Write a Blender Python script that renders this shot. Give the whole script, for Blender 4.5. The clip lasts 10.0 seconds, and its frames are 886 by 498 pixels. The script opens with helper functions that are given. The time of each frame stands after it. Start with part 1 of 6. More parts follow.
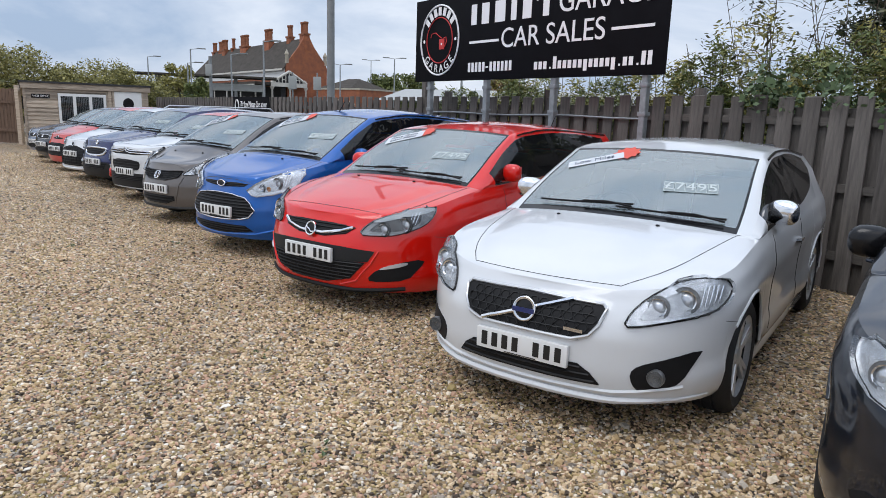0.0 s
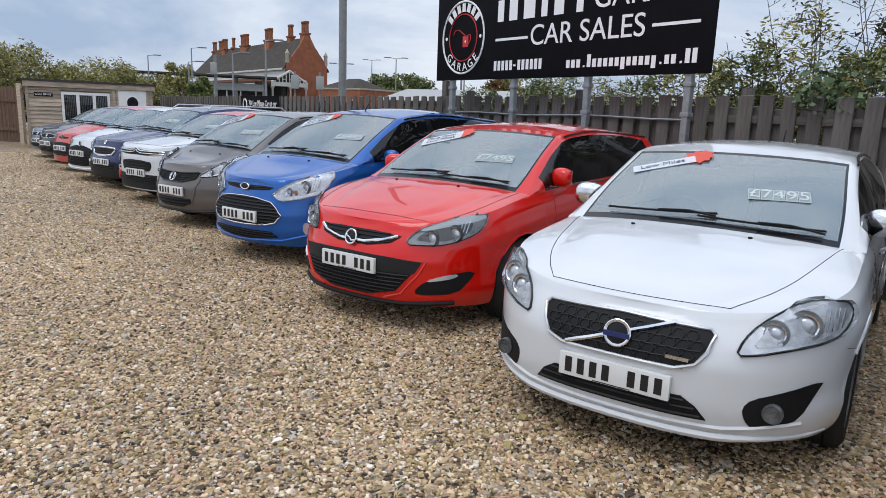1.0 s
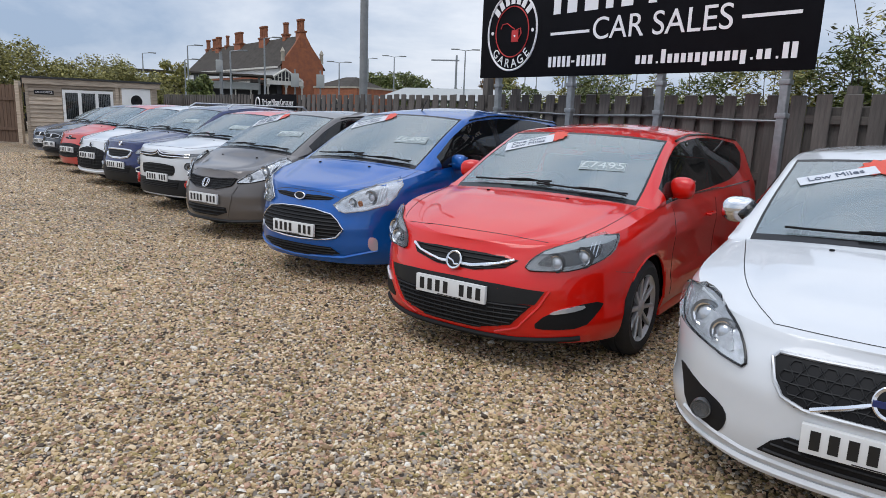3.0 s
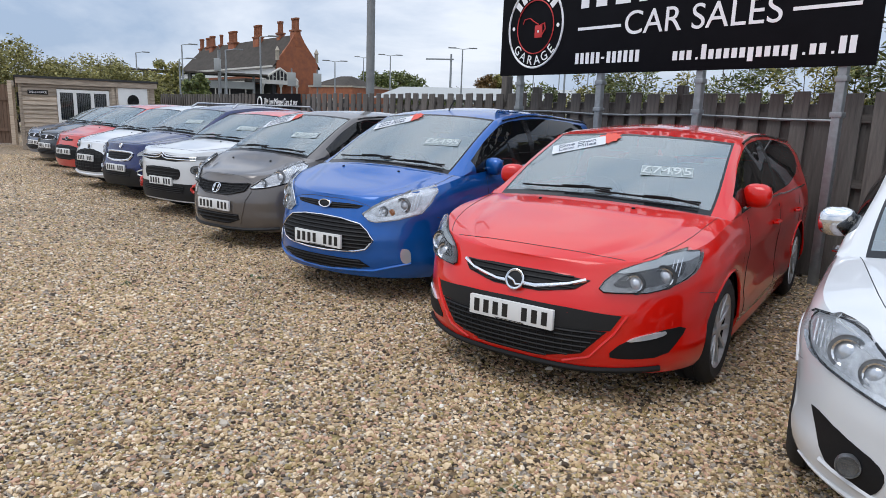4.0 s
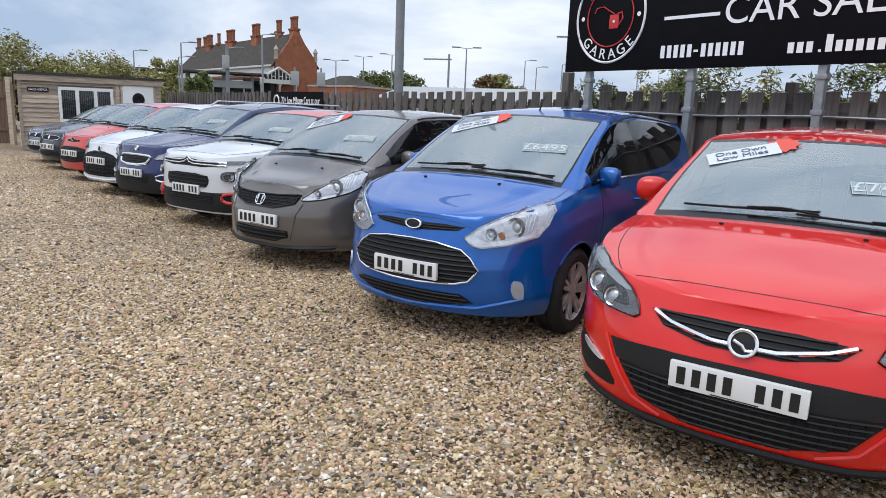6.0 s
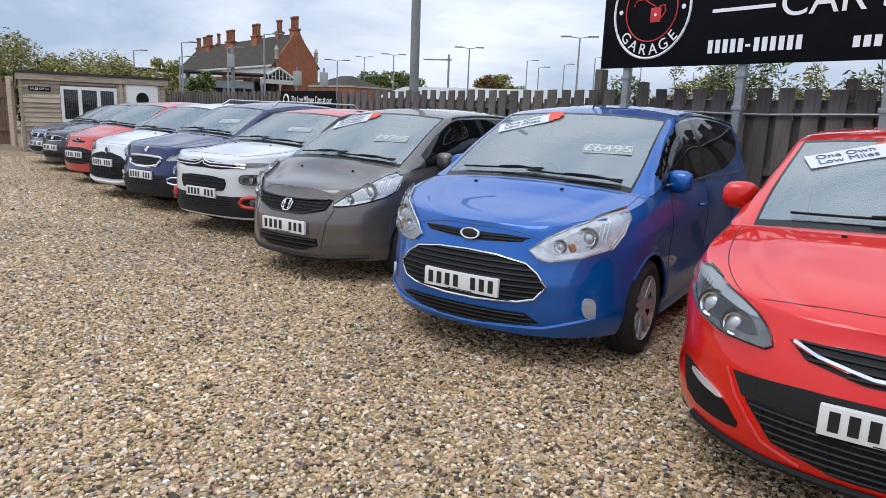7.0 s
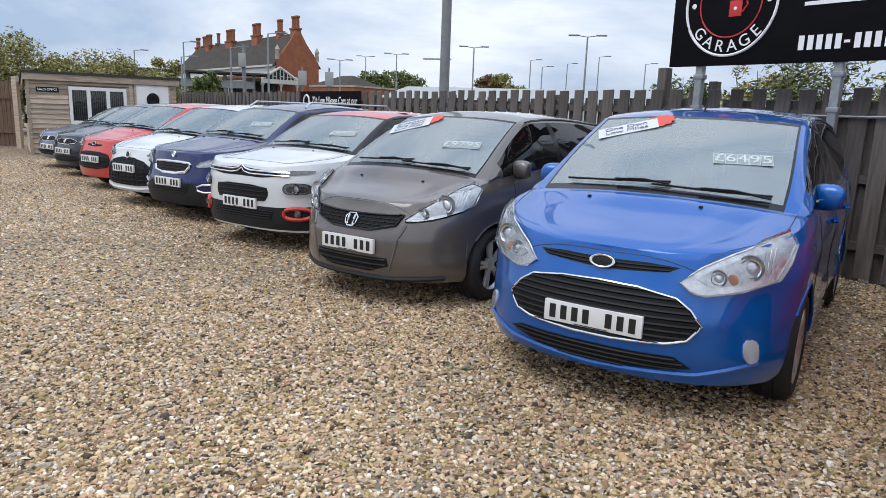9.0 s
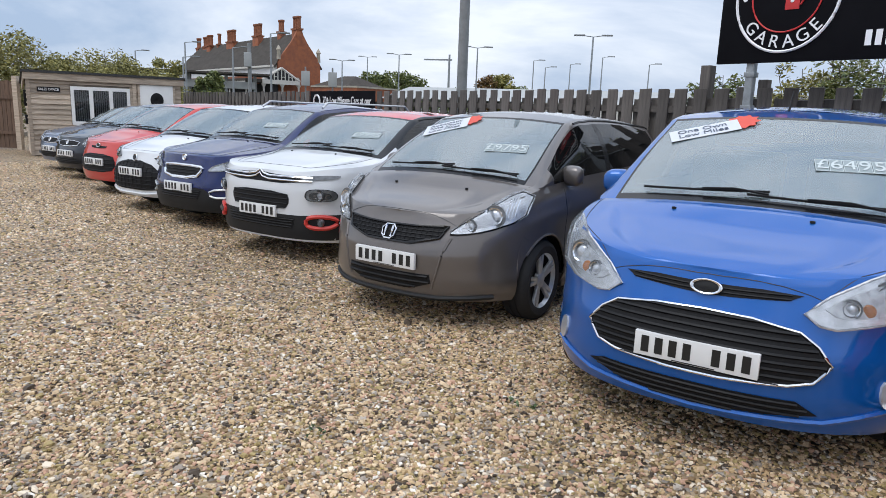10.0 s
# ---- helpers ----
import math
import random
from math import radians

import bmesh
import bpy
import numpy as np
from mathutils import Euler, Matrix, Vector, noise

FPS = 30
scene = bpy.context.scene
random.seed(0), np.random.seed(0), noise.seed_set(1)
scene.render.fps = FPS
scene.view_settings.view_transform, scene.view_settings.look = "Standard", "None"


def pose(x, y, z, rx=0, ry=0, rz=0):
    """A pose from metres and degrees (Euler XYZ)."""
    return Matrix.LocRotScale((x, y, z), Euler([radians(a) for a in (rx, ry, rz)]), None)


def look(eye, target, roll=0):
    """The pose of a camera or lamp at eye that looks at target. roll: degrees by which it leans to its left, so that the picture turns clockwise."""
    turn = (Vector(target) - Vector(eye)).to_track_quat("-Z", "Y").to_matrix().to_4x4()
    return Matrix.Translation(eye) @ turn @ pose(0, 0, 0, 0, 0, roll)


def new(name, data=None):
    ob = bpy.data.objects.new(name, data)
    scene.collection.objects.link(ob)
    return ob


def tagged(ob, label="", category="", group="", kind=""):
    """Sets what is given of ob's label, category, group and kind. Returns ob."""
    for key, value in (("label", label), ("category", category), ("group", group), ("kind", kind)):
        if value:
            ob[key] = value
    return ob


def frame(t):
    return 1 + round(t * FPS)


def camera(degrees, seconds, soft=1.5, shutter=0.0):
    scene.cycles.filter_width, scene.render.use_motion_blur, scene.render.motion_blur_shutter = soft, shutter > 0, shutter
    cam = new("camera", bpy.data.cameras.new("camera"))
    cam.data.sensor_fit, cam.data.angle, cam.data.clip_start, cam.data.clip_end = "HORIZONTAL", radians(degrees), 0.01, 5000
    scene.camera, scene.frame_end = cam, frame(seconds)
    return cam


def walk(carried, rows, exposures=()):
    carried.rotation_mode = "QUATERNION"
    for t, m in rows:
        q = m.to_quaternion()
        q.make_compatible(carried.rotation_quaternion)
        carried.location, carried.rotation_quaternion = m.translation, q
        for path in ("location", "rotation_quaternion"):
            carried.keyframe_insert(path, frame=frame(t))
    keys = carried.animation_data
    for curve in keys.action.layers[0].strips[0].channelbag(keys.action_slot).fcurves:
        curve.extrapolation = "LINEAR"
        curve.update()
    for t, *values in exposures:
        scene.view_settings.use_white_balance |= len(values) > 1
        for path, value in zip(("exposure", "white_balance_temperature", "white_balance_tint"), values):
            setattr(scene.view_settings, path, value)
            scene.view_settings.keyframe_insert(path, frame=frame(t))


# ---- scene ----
cam = camera(66.9, 10.0, soft=0.5)
PATH = [
    (0, (0.418, 0.813, 1.569), (-0.42, 2.586, 1.175), 1.9),
    (0.5, (0.166, 0.9, 1.556), (-0.667, 2.675, 1.162), 2.1),
    (1, (-0.093, 0.995, 1.553), (-0.926, 2.77, 1.16), 2.1),
    (1.5, (-0.339, 1.155, 1.56), (-1.169, 2.932, 1.167), 2.1),
    (2, (-0.587, 1.259, 1.538), (-1.415, 3.036, 1.145), 2.1),
    (2.5, (-0.863, 1.271, 1.541), (-1.685, 3.051, 1.147), 2.2),
    (4, (-1.655, 1.631, 1.538), (-2.452, 3.422, 1.14), 2.0),
    (4.5, (-1.946, 1.807, 1.503), (-2.74, 3.6, 1.106), 2.1),
    (5, (-2.235, 2.011, 1.507), (-3.023, 3.806, 1.111), 2.2),
    (5.5, (-2.536, 2.113, 1.516), (-3.321, 3.909, 1.119), 2.2),
    (7, (-3.353, 2.539, 1.473), (-4.134, 4.337, 1.078), 2.2),
    (7.5, (-3.578, 2.553, 1.486), (-4.356, 4.353, 1.09), 2.0),
    (8, (-3.784, 2.667, 1.479), (-4.561, 4.467, 1.082), 2.0),
    (8.5, (-3.967, 2.778, 1.487), (-4.743, 4.579, 1.091), 2.0),
    (9, (-4.214, 2.859, 1.481), (-4.99, 4.659, 1.085), 2.1),
    (9.5, (-4.463, 2.98, 1.467), (-5.241, 4.78, 1.071), 2.0),
    (10, (-4.723, 3.197, 1.467), (-5.499, 4.997, 1.073), 2.1),
]
walk(cam, [(t, look(eye, target, roll)) for t, eye, target, roll in PATH],
     [(0, 0.21), (1, 0.14), (2, 0.09), (2.7, 0.08), (4, 0.22), (5.5, 0.30), (8, 0.30), (10, 0.31)])

# ---------------------------------------------------------------- light
world = bpy.data.worlds.new("overcast_sky")
scene.world = world
world.use_nodes = True
wn, wl = world.node_tree.nodes, world.node_tree.links
wn.clear()
w_out = wn.new("ShaderNodeOutputWorld")
w_bg = wn.new("ShaderNodeBackground")
w_sky = wn.new("ShaderNodeTexSky")
w_sky.sky_type = "NISHITA"
w_sky.sun_disc = False
w_sky.sun_elevation, w_sky.sun_rotation = radians(42), radians(150)
w_sky.air_density, w_sky.dust_density = 1.0, 2.0
w_co = wn.new("ShaderNodeTexCoord")
w_map = wn.new("ShaderNodeMapping")
w_map.inputs["Scale"].default_value = (1.0, 1.0, 3.2)
w_noise = wn.new("ShaderNodeTexNoise")
w_noise.inputs["Scale"].default_value = 2.3
w_noise.inputs["Detail"].default_value = 7
w_noise.inputs["Roughness"].default_value = 0.55
w_noise.inputs["Distortion"].default_value = 0.4
w_ramp = wn.new("ShaderNodeValToRGB")
w_ramp.color_ramp.elements[0].position, w_ramp.color_ramp.elements[0].color = 0.34, (3.7, 4.8, 6.7, 1)
w_ramp.color_ramp.elements[1].position, w_ramp.color_ramp.elements[1].color = 0.60, (8.5, 9.0, 10.0, 1)
w_mix = wn.new("ShaderNodeMix")
w_mix.data_type = "RGBA"
w_mix.inputs["Factor"].default_value = 0.88
wl.new(w_co.outputs["Generated"], w_map.inputs["Vector"])
wl.new(w_map.outputs["Vector"], w_noise.inputs["Vector"])
wl.new(w_noise.outputs["Fac"], w_ramp.inputs["Fac"])
wl.new(w_sky.outputs["Color"], w_mix.inputs["A"])
wl.new(w_ramp.outputs["Color"], w_mix.inputs["B"])
# an overcast sky grows brighter towards the zenith
w_sep = wn.new("ShaderNodeSeparateXYZ")
w_rise = wn.new("ShaderNodeMapRange")
w_rise.inputs["From Min"].default_value, w_rise.inputs["From Max"].default_value = 0.30, 0.95
w_rise.inputs["To Min"].default_value, w_rise.inputs["To Max"].default_value = 1.0, 1.9
w_lift = wn.new("ShaderNodeVectorMath")
w_lift.operation = "SCALE"
wl.new(w_co.outputs["Generated"], w_sep.inputs["Vector"])
wl.new(w_sep.outputs["Z"], w_rise.inputs["Value"])
wl.new(w_mix.outputs["Result"], w_lift.inputs[0])
wl.new(w_rise.outputs["Result"], w_lift.inputs["Scale"])
wl.new(w_lift.outputs["Vector"], w_bg.inputs["Color"])
w_bg.inputs["Strength"].default_value = 0.095
wl.new(w_bg.outputs["Background"], w_out.inputs["Surface"])

sun = new("sun", bpy.data.lights.new("sun", "SUN"))
sun.data.energy, sun.data.angle, sun.data.color = 1.1, radians(35), (1.0, 0.985, 0.965)
sun.matrix_world = look((0, 0, 30), (9, 14, 0))

# ---------------------------------------------------------------- materials


def mat(name, col=(0.5, 0.5, 0.5), rough=0.5, metal=0.0, noise_scale=0.0, vary=0.0, bump=0.0, coat=0.0, spec=0.5, emit=0.0, col2=None, obj_vary=0.0, stretch=(1, 1, 1), island=0.0):
    m = bpy.data.materials.new(name)
    m.use_nodes = True
    nt = m.node_tree
    b = nt.nodes["Principled BSDF"]
    b.inputs["Base Color"].default_value = (*col, 1)
    b.inputs["Roughness"].default_value = rough
    b.inputs["Metallic"].default_value = metal
    b.inputs["Coat Weight"].default_value = coat
    b.inputs["Coat Roughness"].default_value = 0.03
    b.inputs["Specular IOR Level"].default_value = spec
    out_col = None
    if noise_scale:
        co = nt.nodes.new("ShaderNodeTexCoord")
        mp = nt.nodes.new("ShaderNodeMapping")
        mp.inputs["Scale"].default_value = stretch
        nz = nt.nodes.new("ShaderNodeTexNoise")
        nz.inputs["Scale"].default_value = noise_scale
        nz.inputs["Detail"].default_value = 8
        nz.inputs["Roughness"].default_value = 0.65
        nt.links.new(co.outputs["Object"], mp.inputs["Vector"])
        nt.links.new(mp.outputs["Vector"], nz.inputs["Vector"])
        if vary:
            rp = nt.nodes.new("ShaderNodeValToRGB")
            c2 = col2 or tuple(c * (1 - vary) for c in col)
            rp.color_ramp.elements[0].position, rp.color_ramp.elements[0].color = 0.3, (*c2, 1)
            rp.color_ramp.elements[1].position, rp.color_ramp.elements[1].color = 0.7, (*col, 1)
            nt.links.new(nz.outputs["Fac"], rp.inputs["Fac"])
            nt.links.new(rp.outputs["Color"], b.inputs["Base Color"])
            out_col = rp.outputs["Color"]
        if bump:
            bp = nt.nodes.new("ShaderNodeBump")
            bp.inputs["Strength"].default_value = bump
            bp.inputs["Distance"].default_value = 0.01
            nt.links.new(nz.outputs["Fac"], bp.inputs["Height"])
            nt.links.new(bp.outputs["Normal"], b.inputs["Normal"])
    if obj_vary or island:
        if island:
            src = nt.nodes.new("ShaderNodeNewGeometry").outputs["Random Per Island"]
        else:
            src = nt.nodes.new("ShaderNodeObjectInfo").outputs["Random"]
        mr = nt.nodes.new("ShaderNodeMapRange")
        mr.inputs["To Min"].default_value = 1 - max(obj_vary, island)
        mr.inputs["To Max"].default_value = 1 + max(obj_vary, island)
        nt.links.new(src, mr.inputs["Value"])
        vm = nt.nodes.new("ShaderNodeVectorMath")
        vm.operation = "SCALE"
        if out_col:
            nt.links.new(out_col, vm.inputs[0])
        else:
            vm.inputs[0].default_value = col
        nt.links.new(mr.outputs["Result"], vm.inputs["Scale"])
        nt.links.new(vm.outputs["Vector"], b.inputs["Base Color"])
    if emit:
        b.inputs["Emission Color"].default_value = (*col, 1)
        b.inputs["Emission Strength"].default_value = emit
    return m


def glass_mat(name, tint, gloss_ior=1.5, rough=0.0, sky_veil=0.0, sky_veil_col=(0.6, 0.65, 0.68)):
    """Thin pane: clear tint, Fresnel gloss and a pale diffuse veil painting in reflected sky."""
    m = bpy.data.materials.new(name)
    m.use_nodes = True
    nt = m.node_tree
    nt.nodes.clear()
    o = nt.nodes.new("ShaderNodeOutputMaterial")
    tr = nt.nodes.new("ShaderNodeBsdfTransparent")
    tr.inputs["Color"].default_value = (*tint, 1)
    gl = nt.nodes.new("ShaderNodeBsdfGlossy")
    gl.inputs["Roughness"].default_value = rough
    df = nt.nodes.new("ShaderNodeBsdfDiffuse")
    df.inputs["Color"].default_value = (*sky_veil_col, 1)
    m1 = nt.nodes.new("ShaderNodeMixShader")
    m1.inputs["Fac"].default_value = sky_veil
    nt.links.new(tr.outputs[0], m1.inputs[1])
    nt.links.new(df.outputs[0], m1.inputs[2])
    fr = nt.nodes.new("ShaderNodeFresnel")
    fr.inputs["IOR"].default_value = gloss_ior
    m2 = nt.nodes.new("ShaderNodeMixShader")
    nt.links.new(fr.outputs[0], m2.inputs["Fac"])
    nt.links.new(m1.outputs[0], m2.inputs[1])
    nt.links.new(gl.outputs[0], m2.inputs[2])
    nt.links.new(m2.outputs[0], o.inputs["Surface"])
    return m


STONES = [(0.0, (0.06, 0.042, 0.028)), (0.10, (0.20, 0.13, 0.065)), (0.20, (0.31, 0.235, 0.10)), (0.30, (0.42, 0.295, 0.155)), (0.44, (0.44, 0.27, 0.18)), (0.54, (0.46, 0.33, 0.20)),
          (0.66, (0.58, 0.44, 0.28)), (0.80, (0.27, 0.225, 0.18)), (0.87, (0.38, 0.33, 0.27)), (0.91, (0.64, 0.54, 0.41)), (0.975, (0.66, 0.61, 0.53))]


def gravel_mat(name, pieces):
    m = bpy.data.materials.new(name)
    m.use_nodes = True
    nt = m.node_tree
    b = nt.nodes["Principled BSDF"]
    b.inputs["Roughness"].default_value = 0.62
    b.inputs["Specular IOR Level"].default_value = 0.35
    rp = nt.nodes.new("ShaderNodeValToRGB")
    rp.color_ramp.interpolation = "CONSTANT"
    els = rp.color_ramp.elements
    els[0].position, els[0].color = 0.0, (*STONES[0][1], 1)
    els[1].position, els[1].color = STONES[1][0], (*STONES[1][1], 1)
    for p, c in STONES[2:]:
        els.new(p).color = (*c, 1)
    co = nt.nodes.new("ShaderNodeTexCoord")
    if pieces:
        geo = nt.nodes.new("ShaderNodeNewGeometry")
        nt.links.new(geo.outputs["Random Per Island"], rp.inputs["Fac"])
        nz = nt.nodes.new("ShaderNodeTexNoise")
        nz.inputs["Scale"].default_value = 160
        nz.inputs["Detail"].default_value = 3
        nt.links.new(co.outputs["Object"], nz.inputs["Vector"])
        height = nz.outputs["Fac"]
        bump_d = 0.002
    else:
        vo = nt.nodes.new("ShaderNodeTexVoronoi")
        vo.inputs["Scale"].default_value = 36
        nt.links.new(co.outputs["Object"], vo.inputs["Vector"])
        sep = nt.nodes.new("ShaderNodeSeparateColor")
        nt.links.new(vo.outputs["Color"], sep.inputs["Color"])
        nt.links.new(sep.outputs["Red"], rp.inputs["Fac"])
        inv = nt.nodes.new("ShaderNodeMath")
        inv.operation = "MULTIPLY"
        inv.inputs[1].default_value = -1.0
        nt.links.new(vo.outputs["Distance"], inv.inputs[0])
        height = inv.outputs[0]
        bump_d = 0.02
    big = nt.nodes.new("ShaderNodeTexNoise")
    big.inputs["Scale"].default_value = 0.7
    big.inputs["Detail"].default_value = 5
    nt.links.new(co.outputs["Object"], big.inputs["Vector"])
    mr = nt.nodes.new("ShaderNodeMapRange")
    mr.inputs["From Min"].default_value, mr.inputs["From Max"].default_value = 0.3, 0.7
    # bed scaled darker than the stones: shade in the gaps painted into its colour
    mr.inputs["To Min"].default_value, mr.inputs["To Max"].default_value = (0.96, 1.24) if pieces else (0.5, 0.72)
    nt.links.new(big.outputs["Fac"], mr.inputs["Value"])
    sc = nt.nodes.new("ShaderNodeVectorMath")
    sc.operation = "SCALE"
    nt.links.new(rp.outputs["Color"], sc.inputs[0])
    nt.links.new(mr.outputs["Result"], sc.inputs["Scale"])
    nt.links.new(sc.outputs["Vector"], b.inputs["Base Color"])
    bp = nt.nodes.new("ShaderNodeBump")
    bp.inputs["Strength"].default_value = 0.6 if pieces else 0.45
    bp.inputs["Distance"].default_value = bump_d
    nt.links.new(height, bp.inputs["Height"])
    nt.links.new(bp.outputs["Normal"], b.inputs["Normal"])
    return m


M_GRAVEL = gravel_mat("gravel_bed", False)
M_STONE = gravel_mat("gravel_stones", True)
M_FARGROUND = mat("far_ground", (0.10, 0.105, 0.075), 0.9, noise_scale=0.2, vary=0.5)
M_WOOD = mat("weathered_fence_wood", (0.15, 0.132, 0.118), 0.85, noise_scale=3.0, vary=0.6, bump=0.5, obj_vary=0.28, stretch=(9, 9, 0.7))
M_RAIL = mat("fence_rail_wood", (0.12, 0.105, 0.092), 0.85, noise_scale=3.0, vary=0.5, bump=0.4, stretch=(0.7, 9, 9))
M_CLAD = mat("shed_cladding", (0.52, 0.425, 0.33), 0.8, noise_scale=2.5, vary=0.55, bump=0.4, obj_vary=0.32, stretch=(0.8, 8, 8))
M_BROWN = mat("brown_boards", (0.17, 0.105, 0.07), 0.8, noise_scale=2.5, vary=0.5, bump=0.4, stretch=(8, 8, 0.8))
M_FELT = mat("roof_felt", (0.05, 0.05, 0.05), 0.9, noise_scale=20, vary=0.4, bump=0.3)
M_WHITE = mat("white_paint", (0.78, 0.78, 0.76), 0.45, noise_scale=4, vary=0.08)
M_SIGN = mat("black_sign_panel", (0.008, 0.008, 0.010), 0.65, noise_scale=3, vary=0.3, spec=0.06)
M_LETTER = mat("white_lettering", (0.82, 0.82, 0.82), 0.5)
M_RED = mat("red_print", (0.55, 0.03, 0.03), 0.5)
M_STEEL = mat("galvanised_steel", (0.33, 0.35, 0.36), 0.5, 0.6, noise_scale=14, vary=0.3)
M_POLE = mat("grey_pole_paint", (0.24, 0.25, 0.25), 0.6, 0.1, noise_scale=6, vary=0.3)
M_BRICK = mat("red_brick", (0.36, 0.12, 0.05), 0.85, noise_scale=1.2, vary=0.45, col2=(0.20, 0.075, 0.045))
M_POT = mat("terracotta", (0.27, 0.095, 0.042), 0.8, noise_scale=3, vary=0.4)
M_SLATE = mat("roof_slate", (0.078, 0.068, 0.058), 0.85, spec=0.2, noise_scale=0.6, vary=0.45, stretch=(1, 3, 1))
M_STONEWORK = mat("pale_stone", (0.45, 0.40, 0.32), 0.8, noise_scale=2, vary=0.3)
M_CREAM = mat("cream_paint", (0.62, 0.60, 0.54), 0.6, noise_scale=2, vary=0.2)
M_DARKVOID = mat("dark_shade", (0.02, 0.02, 0.022), 0.8)
M_GREYBOX = mat("grey_cabinet", (0.36, 0.37, 0.36), 0.6, noise_scale=3, vary=0.15)

M_TYRE = mat("tyre_rubber", (0.014, 0.014, 0.015), 0.75, noise_scale=40, vary=0.3, bump=0.2)
M_RIM = mat("alloy", (0.62, 0.63, 0.64), 0.3, 0.6, noise_scale=20, vary=0.2)
M_RIMDARK = mat("wheel_inner", (0.03, 0.03, 0.032), 0.6, 0.4)
M_BLACK = mat("black_plastic", (0.009, 0.009, 0.010), 0.6, noise_scale=60, vary=0.3, spec=0.22)
M_SLAT = mat("grille_plastic", (0.008, 0.008, 0.009), 0.5, spec=0.2)
M_GLOSSBLACK = mat("gloss_black_trim", (0.006, 0.006, 0.007), 0.2, spec=0.35)
M_SATIN = mat("dark_grey_plastic", (0.013, 0.0135, 0.0145), 0.55, spec=0.3, noise_scale=60, vary=0.2)
M_CHROME = mat("chrome", (0.75, 0.76, 0.78), 0.12, 1.0)
M_REFLECTOR = mat("lamp_reflector", (0.86, 0.88, 0.90), 0.16, 0.65, noise_scale=18, vary=0.5, bump=0.6)
M_BEZEL = mat("lamp_bezel_bright", (0.74, 0.76, 0.78), 0.2, 0.4, noise_scale=26, vary=0.5, bump=0.6)
M_LAMPINNER = mat("lamp_inner_grey", (0.075, 0.078, 0.082), 0.22, 0.5, noise_scale=25, vary=0.6, bump=0.6)
M_LAMPDARK = mat("lamp_bezel", (0.24, 0.25, 0.26), 0.28, 0.6, noise_scale=25, vary=0.6, bump=0.6)
M_LENS = mat("lamp_lens", (0.62, 0.64, 0.67), 0.08, 0.5, coat=1.0)
M_AMBER = mat("amber_lens", (0.55, 0.22, 0.08), 0.2, coat=0.5)
# the 0.30 veil puts reflected overcast sky into the glass as blue-grey colour
M_SCREEN = glass_mat("windscreen_glass", (0.74, 0.79, 0.79), 2.25, 0.0, 0.30, (0.50, 0.62, 0.66))
M_TINT = glass_mat("side_glass", (0.12, 0.13, 0.135), 1.5, 0.0, 0.01)
M_COVER = glass_mat("lamp_cover", (0.96, 0.97, 0.98), 1.4, 0.0, 0.03)
M_PANE = glass_mat("window_pane", (0.6, 0.62, 0.62), 1.5, 0.0, 0.02)
M_SEAT = mat("seat_cloth", (0.045, 0.045, 0.05), 0.9, noise_scale=80, vary=0.4)
M_DASH = mat("dashboard_plastic", (0.03, 0.03, 0.032), 0.7, noise_scale=80, vary=0.2)
M_PLATE = mat("number_plate_white", (0.66, 0.66, 0.65), 0.35)
M_INK = mat("black_ink", (0.008, 0.008, 0.008), 0.45)
M_CARD = mat("price_card", (0.25, 0.295, 0.30), 0.6)
M_CARDEDGE = mat("price_card_edge", (0.42, 0.47, 0.47), 0.6)
M_DIGIT = mat("price_digit_white", (0.50, 0.545, 0.545), 0.6)
M_PAPER = mat("white_card", (0.55, 0.57, 0.60), 0.5)
M_OFFERINK = mat("faded_blue_ink", (0.07, 0.09, 0.13), 0.5)
M_STAR = mat("offer_red", (0.60, 0.06, 0.03), 0.5)
M_CURTAIN = mat("grey_blind", (0.5, 0.5, 0.5), 0.8)


def paint(name, col, metal=0.0, rough=0.28, flake=0.0):
    return mat(name, col, rough, metal, noise_scale=900 if flake else 3, vary=flake or 0.04, coat=1.0, spec=0.15)


# ---------------------------------------------------------------- mesh helpers


def finish(bm, name, material, smooth=35):
    me = bpy.data.meshes.new(name)
    bm.to_mesh(me)
    bm.free()
    if material:
        me.materials.append(material)
    if smooth:
        me.shade_smooth()
        me.set_sharp_from_angle(angle=radians(smooth))
    return me


def part(name, bm, material, parent, label="", smooth=35):
    ob = new(name, finish(bm, name, material, smooth))
    ob.parent = parent
    if label:
        tagged(ob, label)
    return ob


def thing(name, m, label, category, group="", kind=""):
    ob = new(name)
    ob.matrix_world = m
    ob.empty_display_size = 0.2
    return tagged(ob, label, category, group, kind)


def box(bm, x0, x1, y0, y1, z0, z1, m=None, bevel=0.0):
    r = bmesh.ops.create_cube(bm, size=1)
    vs = r["verts"]
    for v in vs:
        v.co = Vector(((x0 + x1) / 2 + v.co.x * (x1 - x0), (y0 + y1) / 2 + v.co.y * (y1 - y0), (z0 + z1) / 2 + v.co.z * (z1 - z0)))
    if bevel:
        es = list({e for v in vs for e in v.link_edges})
        g = bmesh.ops.bevel(bm, geom=es, offset=bevel, segments=2, affect="EDGES", profile=0.6)
        vs = list({v for f in g["faces"] for v in f.verts} | {v for v in vs if v.is_valid})
    if m is not None:
        bmesh.ops.transform(bm, matrix=m, verts=vs)
    return vs


def boxed(*a, m=None, bevel=0.0):
    bm = bmesh.new()
    box(bm, *a, m=m, bevel=bevel)
    return bm


